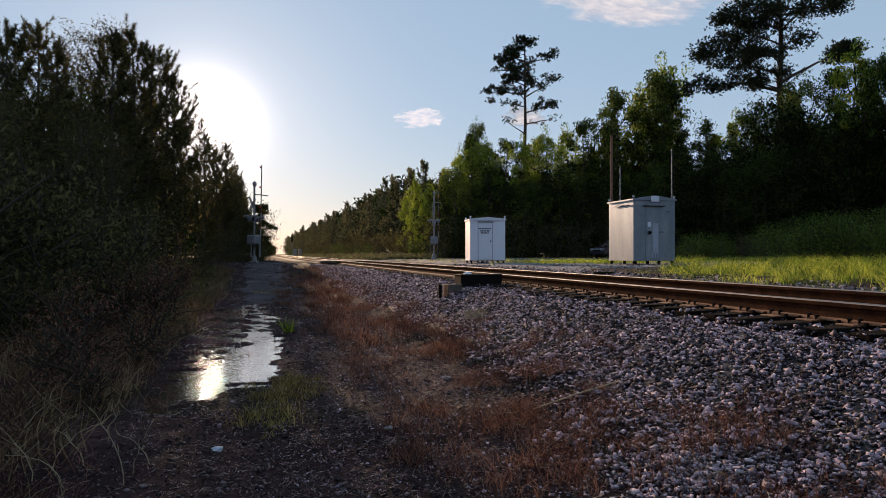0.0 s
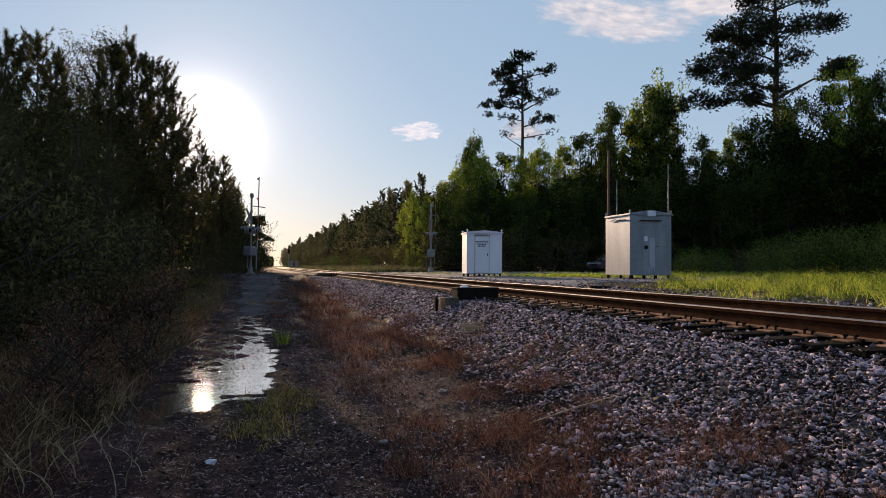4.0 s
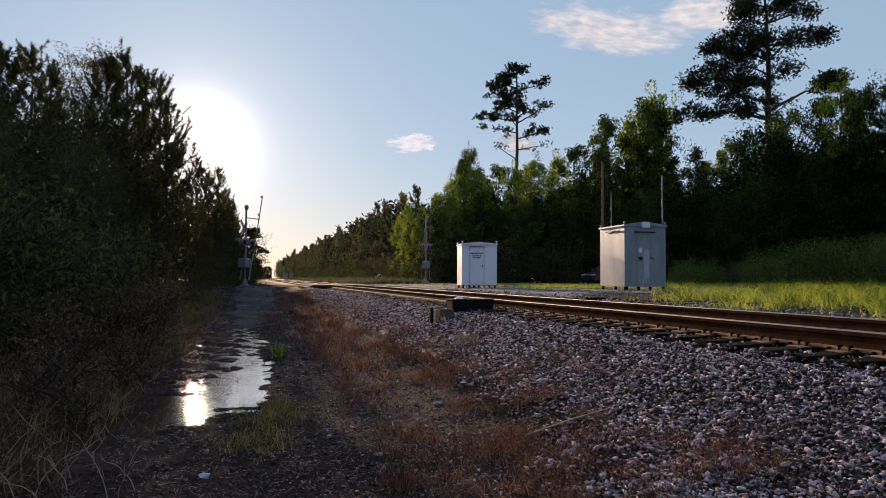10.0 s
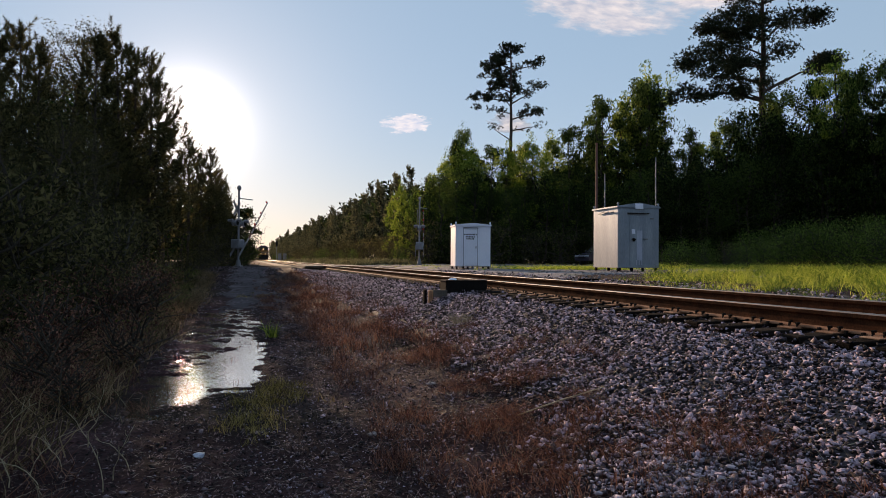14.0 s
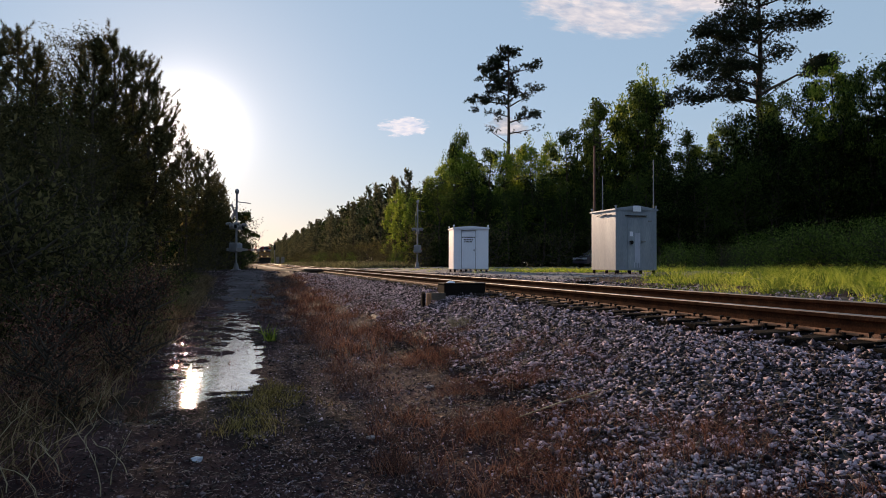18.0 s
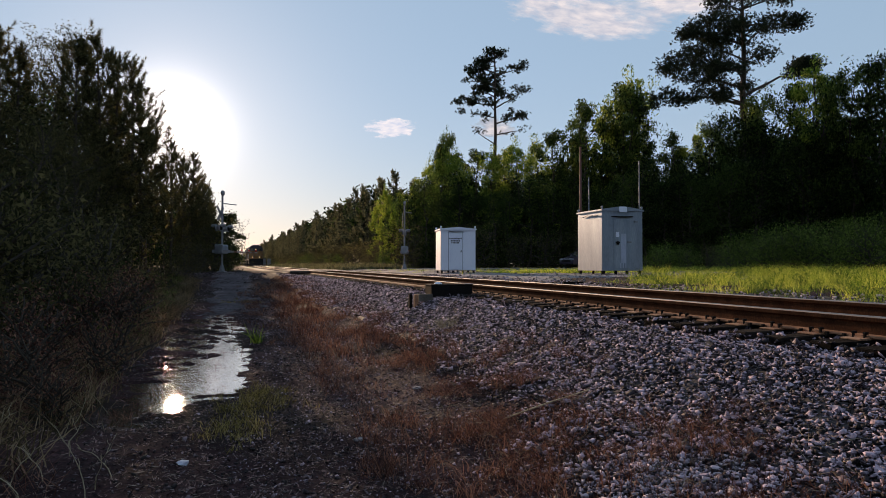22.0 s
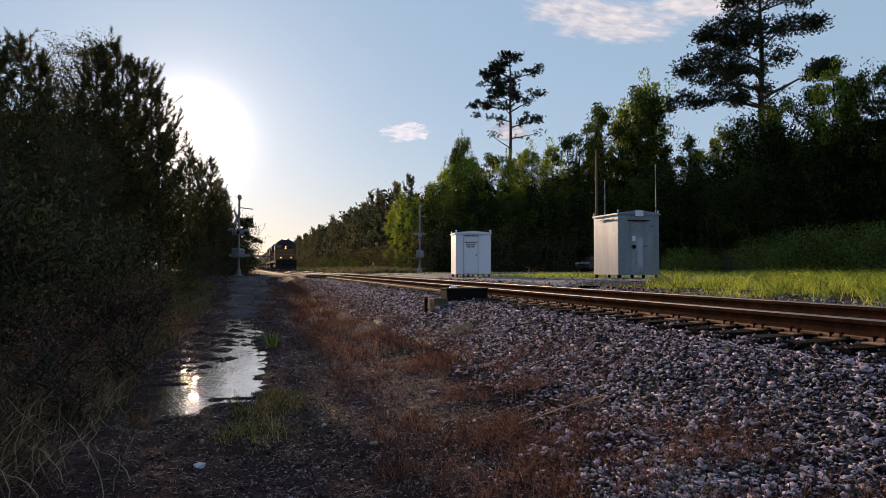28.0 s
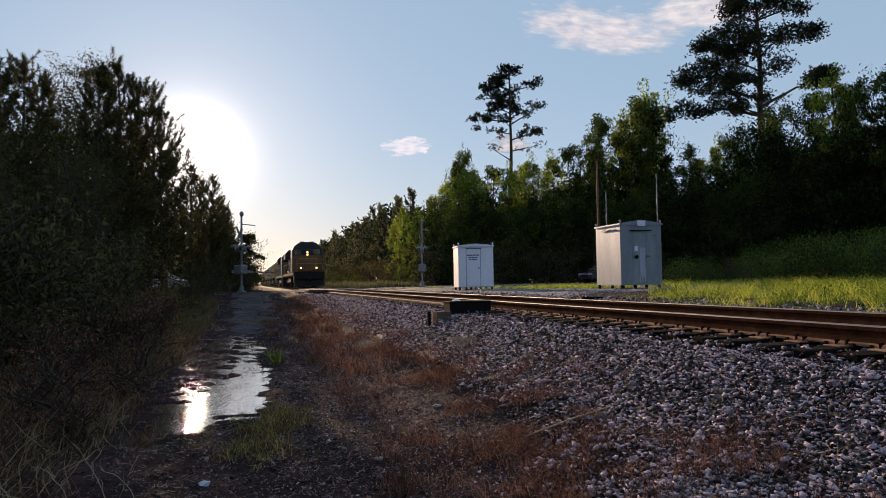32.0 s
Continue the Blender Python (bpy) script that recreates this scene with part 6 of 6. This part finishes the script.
def hopper(label, paint):
    """Covered hopper car, front coupler at y = 0."""
    t = thing("hopper_car", label, "hopper car", "train")
    prof = [(-1.5, 1.5), (-1.58, 3.9), (-1.2, 4.35), (1.2, 4.35), (1.58, 3.9), (1.5, 1.5)]
    part("body", Pr(prof, "y", 0.9, 16.4), M[paint], t)
    for k in range(15):
        for s in (-1, 1):
            part("side_rib", B(s * 1.56 - 0.05, 1.2 + 1.05 * k, 1.5, s * 1.56 + 0.05, 1.28 + 1.05 * k, 3.85), M[paint], t)
    for k in range(3):
        part("hopper_bay", Pr([(2.6 + 4.2 * k, 1.5), (4.0 + 4.2 * k, 0.55), (4.9 + 4.2 * k, 0.55), (6.3 + 4.2 * k, 1.5)], "x", -1.2, 1.2), M[paint], t)
    part("running_board", B(-0.5, 1.2, 4.42, 0.5, 16.1, 4.47), M["galv"], t)
    part("hatch_trough", B(-0.35, 1.8, 4.34, 0.35, 15.5, 4.6, bevel=0.08), M[paint], t)
    for s in (0.55, 16.75):
        part("end_sill", B(-1.45, s - 0.2, 1.05, 1.45, s + 0.2, 1.45, bevel=0.03), M["grime"], t)
        for x in (-1.3, 1.3):
            part("end_post", B(x - 0.06, s - 0.12, 1.4, x + 0.06, s + 0.12, 3.9), M[paint], t)
    for s in (-1, 1):
        for k in range(7):
            part("ladder_rung", Tb((s * 1.5 - 0.2, 0.5, 1.3 + 0.4 * k), (s * 1.5 + 0.02, 0.5, 1.3 + 0.4 * k), 0.018), M["galv"], t)
    truck(t, 2.4, 2, 1.75), truck(t, 14.9, 2, 1.75)
    return t


loco_a = locomotive("dark blue diesel locomotive with a yellow nose and lit headlights")
loco_b = copy_thing(loco_a, pose(0, 0, 0))
tagged(loco_b, "dark blue diesel locomotive coupled behind the leader")
hop_a = hopper("tan covered hopper car rolling behind the locomotives", "hopper")
hop_b = hopper("dusty grey covered hopper car in the train", "hopper_grey")
TRAIN = [(loco_a, 0.0), (loco_b, 22.6)]
cars = [hop_a, hop_b]
for k in range(9):
    src = (hop_a, hop_b, hop_a)[k % 3]
    ob = cars[k] if k < 2 else copy_thing(src, pose(0, 0, 0))
    TRAIN.append((ob, 45.2 + 17.5 * k))


# ---- grasses, weeds and litter ----
def tufts(name, label, category, x, y, per, length, spread, width, mat, seed, lean=0.35, z=None):
    """Blades in tufts; one object of stuff."""
    r = np.random.default_rng(seed)
    n = len(x)
    z = ground_z(x, y) if z is None else z
    length = np.broadcast_to(length, (n,))
    root = np.repeat(np.stack([x, y, z], -1), per, 0)
    root[:, :2] += r.normal(0, 1, (n * per, 2)) * np.repeat(np.broadcast_to(spread, (n,)), per)[:, None]
    way = unit(np.column_stack([r.normal(0, lean, (n * per, 2)), np.ones(n * per)]))
    L = np.repeat(length, per) * r.uniform(0.45, 1.15, n * per)
    side = unit(np.cross(way, r.normal(size=(n * per, 3)))) * (width / 2)
    bend = r.normal(0, 0.36, (n * per, 3)) * np.array([1, 1, 0.2])
    mid_p = root + way * (0.55 * L)[:, None]
    tip = root + (way + bend) * L[:, None]
    v = np.stack([root - side, root + side, mid_p + 0.7 * side, mid_p - 0.7 * side, tip], 1).reshape(-1, 3)
    k = 5 * np.arange(n * per)[:, None]
    f = np.concatenate([k + np.array([[0, 1, 2]]), k + np.array([[0, 2, 3]]), k + np.array([[3, 2, 4]])])
    return tagged(mesh_np(name, v, f, M[mat]), label, category, kind="stuff")


# bright grass beyond the track
n = 7600
y = 3 + 42 * rng.random(n) ** 0.8
x = 9.0 + 26.7 * rng.random(n) ** 1.25
open_lot = (y > 18 + 0.5 * (x - 9.5)) & (x < 24) & (wave_noise(x, y, 41, 6) < 0.45)
keep = ~open_lot & ~((x > 13.0) & (x < 18.2) & (y > 19.5) & (y < 29.5))
x, y = x[keep], y[keep]
bare = wave_noise(x, y, 45, 3.2) + 0.5 * wave_noise(x, y, 46, 1.0)
keep = (bare > -0.3 - 0.25 * sstep(14, 20, x)) & (x > 0.65 * y + 0.9 * wave_noise(x, y, 48, 2.5))
x, y = x[keep], y[keep]
tall = 0.24 + 0.24 * wave_noise(x, y, 42, 4) + 0.16 * wave_noise(x, y, 44, 1.1) + 0.12 * sstep(11, 15, x)
green = wave_noise(x, y, 49, 2.2) + 0.5 * wave_noise(x, y, 50, 0.7) > 0.14
tall = np.clip(0.95 * tall + 0.12 * wave_noise(x, y, 76, 0.8), 0.05, 0.7)
tufts("tall_grass", "bright yellow-green grass standing tall in the sun", "grass", x[~green], y[~green], 30, 0.85 * tall[~green], 0.17, 0.007, "grass", 61, lean=0.5)
tufts("tall_grass", "greener patches of grass among the yellow", "grass", x[green], y[green], 28, 0.8 * tall[green], 0.17, 0.008, "bush_leaf", 72, lean=0.5)
n = 330
y = 4 + 26 * rng.random(n)
x = 10.4 + 15 * rng.random(n) ** 1.2
keep = (x > 0.665 * y) & ~((y > 18 + 0.5 * (x - 9.5)) & (x < 24)) & ~((x > 13.0) & (x < 18.2) & (y > 19.5) & (y < 29.5))
x, y = x[keep], y[keep]
tufts("tall_grass", "tall leaning clumps of yellow-green grass in the sun", "grass", x, y, 44, 0.3 + 0.3 * rng.random(len(x)), 0.12, 0.008, "grass", 69, lean=0.5)
n = 420
y = 5 + 26 * rng.random(n)
x = 10.2 + 17 * rng.random(n)
keep = (x > 0.665 * y) & (wave_noise(x, y, 47, 3.5) > 0.12) & ~((y > 18 + 0.5 * (x - 9.5)) & (x < 24)) & ~((x > 13.0) & (x < 18.2) & (y > 19.5) & (y < 29.5))
x, y = x[keep], y[keep]
tufts("green_weeds", "darker green broad-bladed weeds in clumps among the grass", "weeds", x, y, 26, 0.2 + 0.3 * rng.random(len(x)), 0.14, 0.014, "bush_leaf", 70, lean=0.6)
n = 300
x, y = 9.6 + 14 * rng.random(n), 28 + 22 * rng.random(n)
keep = (wave_noise(x, y, 43, 5) > 0.05) & ~((x > 9.8) & (x < 13.4) & (y < 36.5)) & ~((x > 13.3) & (x < 17.6) & (y < 29))
gx_, gy_ = rng.normal(16.0, 1.7, 520), rng.normal(31.5, 1.7, 520)
ok = gy_ > 28.6
tufts("lot_grass", "bright yellow grass patch between the two equipment houses", "grass", gx_[ok], gy_[ok], 16, 0.14 + 0.2 * rng.random(int(ok.sum())), 0.16, 0.012, "grass", 73, lean=0.6)
tufts("lot_grass", "short sunlit grass in patches on the gravel", "grass", x[keep], y[keep], 14, 0.12 + 0.2 * rng.random(int(keep.sum())), 0.16, 0.016, "grass", 62, lean=0.6)
# rank grass between the far rail and the row of pines
n = 2600
y, x = 57 + 110 * rng.random(n) ** 1.3, 9.2 + 5.5 * rng.random(n)
tufts("verge_grass", "rank olive grass along the far side of the line", "grass", x, y, 12, 0.35 + 0.4 * rng.random(n), 0.3, 0.045, "needle_hazed", 87, lean=0.5)
# dry red-brown weeds along the foot of the bank
n = 2300
y = 1.5 + 30 * rng.random(n) ** 1.35
x = 0.35 + 2.9 * rng.random(n)
keep = (wave_noise(x, y * 0.6, 51, 1.9) > 0.08) & (ground_z(x, y) > WATER_Z + 0.03) & (x > 1.15 - 0.05 * np.clip(y - 9, 0, 12) + 0.4 * wave_noise(x, y, 59, 1.5))
x, y = x[keep], y[keep]
tufts("dry_weeds", "dry red-brown weeds along the foot of the bank", "weeds", x, y, 20, 0.10 + 0.14 * rng.random(len(x)) ** 1.5, 0.07, 0.0045, "weed_brown", 63, lean=0.5)
n = 230
y = 10 + 26 * rng.random(n)
x = 2.1 + 0.55 * rng.normal(size=n) + 0.02 * (y - 10)
tufts("dry_weeds", "taller rust-coloured weeds on the bank's foot", "weeds", x, y, 26, 0.24, 0.12, 0.008, "weed_brown", 64, lean=0.35)
n = 500
y, x = -7 + 8.2 * rng.random(n), 0.2 + 2.6 * rng.random(n)
tufts("dry_weeds", "dry red-brown weeds along the foot of the bank", "weeds", x, y, 16, 0.1 + 0.12 * rng.random(n), 0.08, 0.006, "weed_brown", 74, lean=0.5)
n = 700
y, x = -7 + 8.2 * rng.random(n), -1.6 - 5 * rng.random(n)
tufts("bank_weeds", "rank green weeds in the shade of the trees", "weeds", x, y, 14, 0.2 + 0.25 * rng.random(n), 0.14, 0.012, "weed_green", 75, lean=0.6)
# green grass by the puddle
gxs, gys = [], []
for b, line, k, sp in ((505, 700, 44, 0.2), (480, 735, 30, 0.16), (530, 675, 26, 0.16), (480, 520, 24, 0.4)):
    d = 1207 * 1.46 / (line - 450)
    cx, cy = place(b, d)
    gxs.append(cx + rng.normal(0, sp, k)), gys.append(cy + rng.normal(0, sp * 1.6, k))
gx_, gy_ = np.concatenate(gxs), np.concatenate(gys)
tufts("green_grass", "short green grass at the puddle's edge", "grass", gx_, gy_, 16, 0.11, 0.05, 0.006, "dull_grass", 65, lean=0.5)
cx, cy = place(513, 12.8)
tufts("green_weed", "fresh green weed standing beside the puddle", "weed", cx + rng.normal(0, 0.06, 5), cy + rng.normal(0, 0.08, 5), 11, 0.36, 0.03, 0.016, "leaf_light", 77, lean=0.4)
# dead weeds and stalks tangled over the foot of the ballast
n = 1500
y = 1.9 + 8.5 * rng.random(n) ** 1.3
x = 1.55 + 0.06 * y + 1.75 * rng.random(n)
keep = (wave_noise(x, y, 78, 1.7) + 0.35 * wave_noise(x, y, 79, 0.5) > 0.02 + 0.3 * sstep(2.4, 3.4, x))
x, y = x[keep], y[keep]
tufts("dead_weeds", "dead brown weeds tangled over the ballast's foot", "weeds", x, y, 18, 0.07 + 0.1 * rng.random(len(x)), 0.07, 0.0034, "weed_brown", 80, lean=1.1, z=ground_z(x, y) + 0.012)
n = 260
y = 1.9 + 7 * rng.random(n) ** 1.2
x = 1.4 + 0.06 * y + 1.9 * rng.random(n)
tufts("straw_stalks", "bleached broken stalks strewn over stones and soil", "straw", x, y, 3, 0.16, 0.05, 0.003, "straw", 81, lean=1.8, z=ground_z(x, y) + 0.03)
# reeds and drowned stalks in the shallow water
n = 420
y, x = 6.8 + 15 * rng.random(n) ** 1.3, -1.35 + 1.9 * rng.random(n)
keep = (wave_noise(x * 0.6, y, 82, 0.9) > 0.1) & (np.abs(ground_z(x, y) - WATER_Z) < 0.07)
x, y = x[keep], y[keep]
tufts("drowned_stalks", "dark drowned stalks standing in the shallow puddle", "weeds", x, y, 9, 0.07 + 0.09 * rng.random(len(x)), 0.08, 0.005, "weed_brown", 83, lean=0.8, z=np.full(len(x), WATER_Z - 0.01))
# green verge under the trees
n = 900
y = 13 + 25 * rng.random(n)
x = -1.7 - 2.0 * rng.random(n) - 0.02 * (y - 13)
keep = wave_noise(x, y, 84, 3.0) > -0.1
x, y = x[keep], y[keep]
tufts("verge_grass", "soft green grass on the shaded verge", "grass", x, y, 20, 0.16 + 0.22 * rng.random(len(x)), 0.14, 0.012, "bush_leaf", 85, lean=0.7)
# shaded weeds on the left bank
n = 2300
y = 1.2 + 34 * rng.random(n) ** 1.2
x = -1.35 - 5.5 * rng.random(n) ** 1.2 - 0.1 * np.clip(6 - y, 0, 6)
tufts("bank_weeds", "rank green weeds in the shade of the trees", "weeds", x, y, 18, 0.18 + 0.32 * rng.random(n) ** 1.4, 0.13, 0.011, "weed_green", 66, lean=0.7)
n = 1700
y = 1.6 + 22 * rng.random(n)
x = -0.9 - 2.2 * rng.random(n) - 0.02 * y
keep = (ground_z(x, y) > WATER_Z + 0.02) & ((x < -1.3) | (y < 5)) & (wave_noise(x, y, 52, 1.6) > -0.08)
x, y = x[keep], y[keep]
tufts("bank_dry_weeds", "dead brown stalks on the shaded bank", "weeds", x, y, 14, 0.14 + 0.26 * rng.random(len(x)) ** 1.5, 0.1, 0.005, "weed_brown", 67, lean=0.75)
n = 70
y, x = 2.2 + 6 * rng.random(n), -1.0 - 2.2 * rng.random(n)
tufts("straw_stalks", "bleached bent straw stalks", "straw", x, y, 3, 0.36, 0.05, 0.0045, "straw", 68, lean=0.8)
# litter on the path
n = 60000
y = fade(0.8 + 17 * rng.random(n) ** 1.7, 0.8)
x = 0.8 + np.clip(rng.normal(0, 1.25, n), -3.2, 2.4)
z = ground_z(x, y) + 0.008
keep = z > WATER_Z + 0.01
at = np.stack([x, y, z], -1)[keep]
m = len(at)
az = rng.uniform(0, 2 * np.pi, m)
a = np.column_stack([np.cos(az), np.sin(az), rng.normal(0, 0.4, m)]) * (0.007 + 0.03 * rng.random(m) ** 2)[:, None]
b = np.column_stack([-np.sin(az), np.cos(az), rng.normal(0, 0.5, m)]) * (0.002 + 0.005 * rng.random(m))[:, None]
v = np.stack([at - a, at + b, at + a, at - b], 1).reshape(-1, 3)
tagged(mesh_np("leaf_litter", v, np.arange(4 * m).reshape(-1, 4), M["litter"]), "trodden bark chips and dead leaves on dark soil", "litter", kind="stuff")

n = 10000
y = 2.6 + 9 * rng.random(n) ** 1.5
x = -1.7 + 4.4 * rng.random(n)
z = ground_z(x, y) + 0.012
keep = (z > WATER_Z + 0.012) & (wave_noise(x, y, 86, 0.9) > -0.25)
at = np.stack([x, y, z], -1)[keep]
m = len(at)
az = rng.uniform(0, 2 * np.pi, m)
a = np.column_stack([np.cos(az), np.sin(az), rng.normal(0, 0.12, m)]) * (0.015 + 0.045 * rng.random(m) ** 1.6)[:, None]
b = np.column_stack([-np.sin(az), np.cos(az), rng.normal(0, 0.6, m)]) * 0.0017
v = np.stack([at - a, at + b, at + a, at - b], 1).reshape(-1, 3)
tagged(mesh_np("pine_straw", v, np.arange(4 * m).reshape(-1, 4), M["pine_straw"]), "pale pine straw and broken stems strewn over dark soil", "litter", kind="stuff")


# thick stands of dry weed at the edge of the stones
stand = np.random.default_rng(90)
for b, d, k, sp in ((875, 5.6, 40, 0.2), (985, 4.4, 22, 0.17), (835, 8.6, 40, 0.34), (1115, 4.3, 16, 0.2), (1010, 7.4, 18, 0.3)):
    cx, cy = place(b, d)
    tufts("dry_weeds", "thick stand of dry rust-brown weeds among stones", "weeds", cx + stand.normal(0, sp, k), cy + stand.normal(0, sp * 1.5, k), 22, 0.09 + 0.12 * stand.random(k), 0.06, 0.004, "weed_brown", 91, lean=0.5)
# straw-coloured tuft on the bank, a fallen stick, a scrap and a pale flat stone
sx_, sy_ = place(842, 11.2)
tufts("straw_tuft", "bleached straw tuft on the ballast's foot", "straw", sx_ + rng.normal(0, 0.12, 16), sy_ + rng.normal(0, 0.2, 16), 16, 0.2, 0.05, 0.007, "straw", 71, lean=0.7)
ends = []
for b, d in ((944, 5.68), (1022, 5.88), (1097, 6.06)):
    x, y = place(b, d)
    ends.append((x, y, float(ground_z(x, y)) + 0.05))
v, f = tubes([(np.array(ends), np.array([0.006, 0.008, 0.005]))], 6)
tagged(mesh_np("fallen_stick", v, f, M["straw"], smooth=True), "long bleached stick lying in the weeds", "stick")


def dead_stalk(bearing, depth, high, lean, seed):
    """A tall dead stem that arches over, with a few bare side twigs."""
    r = np.random.default_rng(seed)
    x, y = place(bearing, depth)
    t = thing("dead_stalk", "pale dead stalk arching over the shaded bank", "weed", "dead stalks", m=pose(x, y, float(ground_z(x, y)) - 0.01, 0, 0, r.uniform(-25, 25)))
    f = np.linspace(0, 1, 9)
    stem = np.column_stack([lean * high * f ** 1.7 + r.normal(0, 0.006, 9), r.normal(0, 0.012, 9), high * (f - 0.32 * abs(lean) * f ** 3)])
    v, q = tubes([(stem, np.linspace(0.0042, 0.0014, 9))], 5)
    mesh_np("stem", v, q, M["straw"], t, smooth=True)
    for k in range(4):
        i = int(r.integers(3, 8))
        way = unit(np.array([r.normal(0, 0.7), r.normal(0, 0.7), 0.8]))
        tip = stem[i] + way * high * r.uniform(0.1, 0.24)
        v, q = tubes([(np.stack([stem[i], (stem[i] + tip) / 2 + r.normal(0, 0.006, 3), tip]), np.array([0.002, 0.0016, 0.0009]))], 4)
        mesh_np("twig", v, q, M["straw"], t, smooth=True)
    return t


for k, (b, d, high, lean) in enumerate(((222, 4.3, 0.58, -0.35), (240, 4.5, 0.4, 0.3), (118, 4.2, 0.36, -0.9), (95, 4.5, 0.42, 0.8), (150, 4.6, 0.34, -0.6), (60, 4.3, 0.5, -0.5), (195, 5.2, 0.5, 0.25), (265, 4.7, 0.3, -0.7), (30, 4.9, 0.46, 0.6))):
    dead_stalk(b, d, high, lean, 300 + k)


def scrap(name, label, category, bearing, depth, size, mat, flat, seed):
    r = np.random.default_rng(seed)
    bm = bmesh.new()
    bmesh.ops.create_icosphere(bm, subdivisions=2, radius=1)
    for v in bm.verts:
        v.co = Vector(v.co) * r.uniform(0.6, 1.15)
        v.co = Vector((v.co.x * size, v.co.y * size * 0.7, v.co.z * size * flat))
    x, y = place(bearing, depth)
    me = bpy.data.meshes.new(name)
    bm.to_mesh(me), bm.free()
    ob = link_mesh(name, me, M[mat])
    ob.matrix_world = pose(x, y, float(ground_z(x, y)) + size * flat * 0.5, 0, 0, r.uniform(0, 180))
    return tagged(ob, label, category)


scrap("crumpled_scrap", "crumpled white plastic scrap on the mud", "litter", 385, 5.1, 0.05, "pale", 0.5, 4)
scrap("flat_stone", "pale flat stone among the weeds", "stone", 790, 7.5, 0.065, "gravel", 0.35, 5)
scrap("flat_stone", "pale flat stone among the weeds", "stone", 688, 5.6, 0.05, "gravel", 0.4, 6)


# the nearest ballast stones, each one loose
stone_forms = []
for k in range(12):
    me = bpy.data.meshes.new("stone")
    v = (CUBE_V + rng.normal(0, 0.26, (8, 3))) * rng.uniform((0.85, 0.6, 0.45), (1.25, 0.95, 0.75))
    me.from_pydata([tuple(p) for p in v], [], [tuple(int(i) for i in f) for f in CUBE_F])
    me.materials.append(M["stone_loose"])
    stone_forms.append(me)
for k in range(300):
    y = 2.2 + 2.9 * rng.random() ** 1.2
    x = 2.15 + 0.05 * y + 2.0 * rng.random()
    size = float(np.clip(rng.lognormal(math.log(0.02), 0.25), 0.012, 0.034))
    ob = new("stone", stone_forms[k % 12])
    ob.parent = ballast_ob
    ob.matrix_basis = pose(x, y, float(ballast_z(x, y)) + 0.4 * size, *(float(a) for a in rng.normal(0, 22, 2)), rng.uniform(0, 360)) @ Matrix.Scale(size, 4)


# ---- what moves ----
def train_front(t):
    return 69.8 + 8.85 * (32.0 - t)


def motions():
    for ob, back in TRAIN:
        walk(ob, [(t, pose((NEAR + FAR) / 2, train_front(t) + back, CANT / 2)) for t in (0, 8, 16, 24, 32)])
    gate = [(0, 88), (6.5, 88), (8, 85), (10, 71), (11, 67), (12, 55), (13, 47), (14, 39), (14.5, 32), (16.5, 6), (17, 4), (18.5, 0), (25, 0), (32, 0)]
    for arm, late in ((left_arm, 0.0), (right_arm, 0.0)):
        walk(arm, [(t, pose(0.2, 0, 1.27, 0, -a, 0)) for t, a in gate])
    path = [(0, -75), (25, -75), (27, -17), (28, -7.6), (28.7, -6.3), (29.5, -6.0), (30.5, -5.85), (32, -5.85)]
    walk(waiting, [(t, pose(x, road_y(x) + 2.4, -0.02, 0, 0, 180 - 11.3)) for t, x in path])


motions()
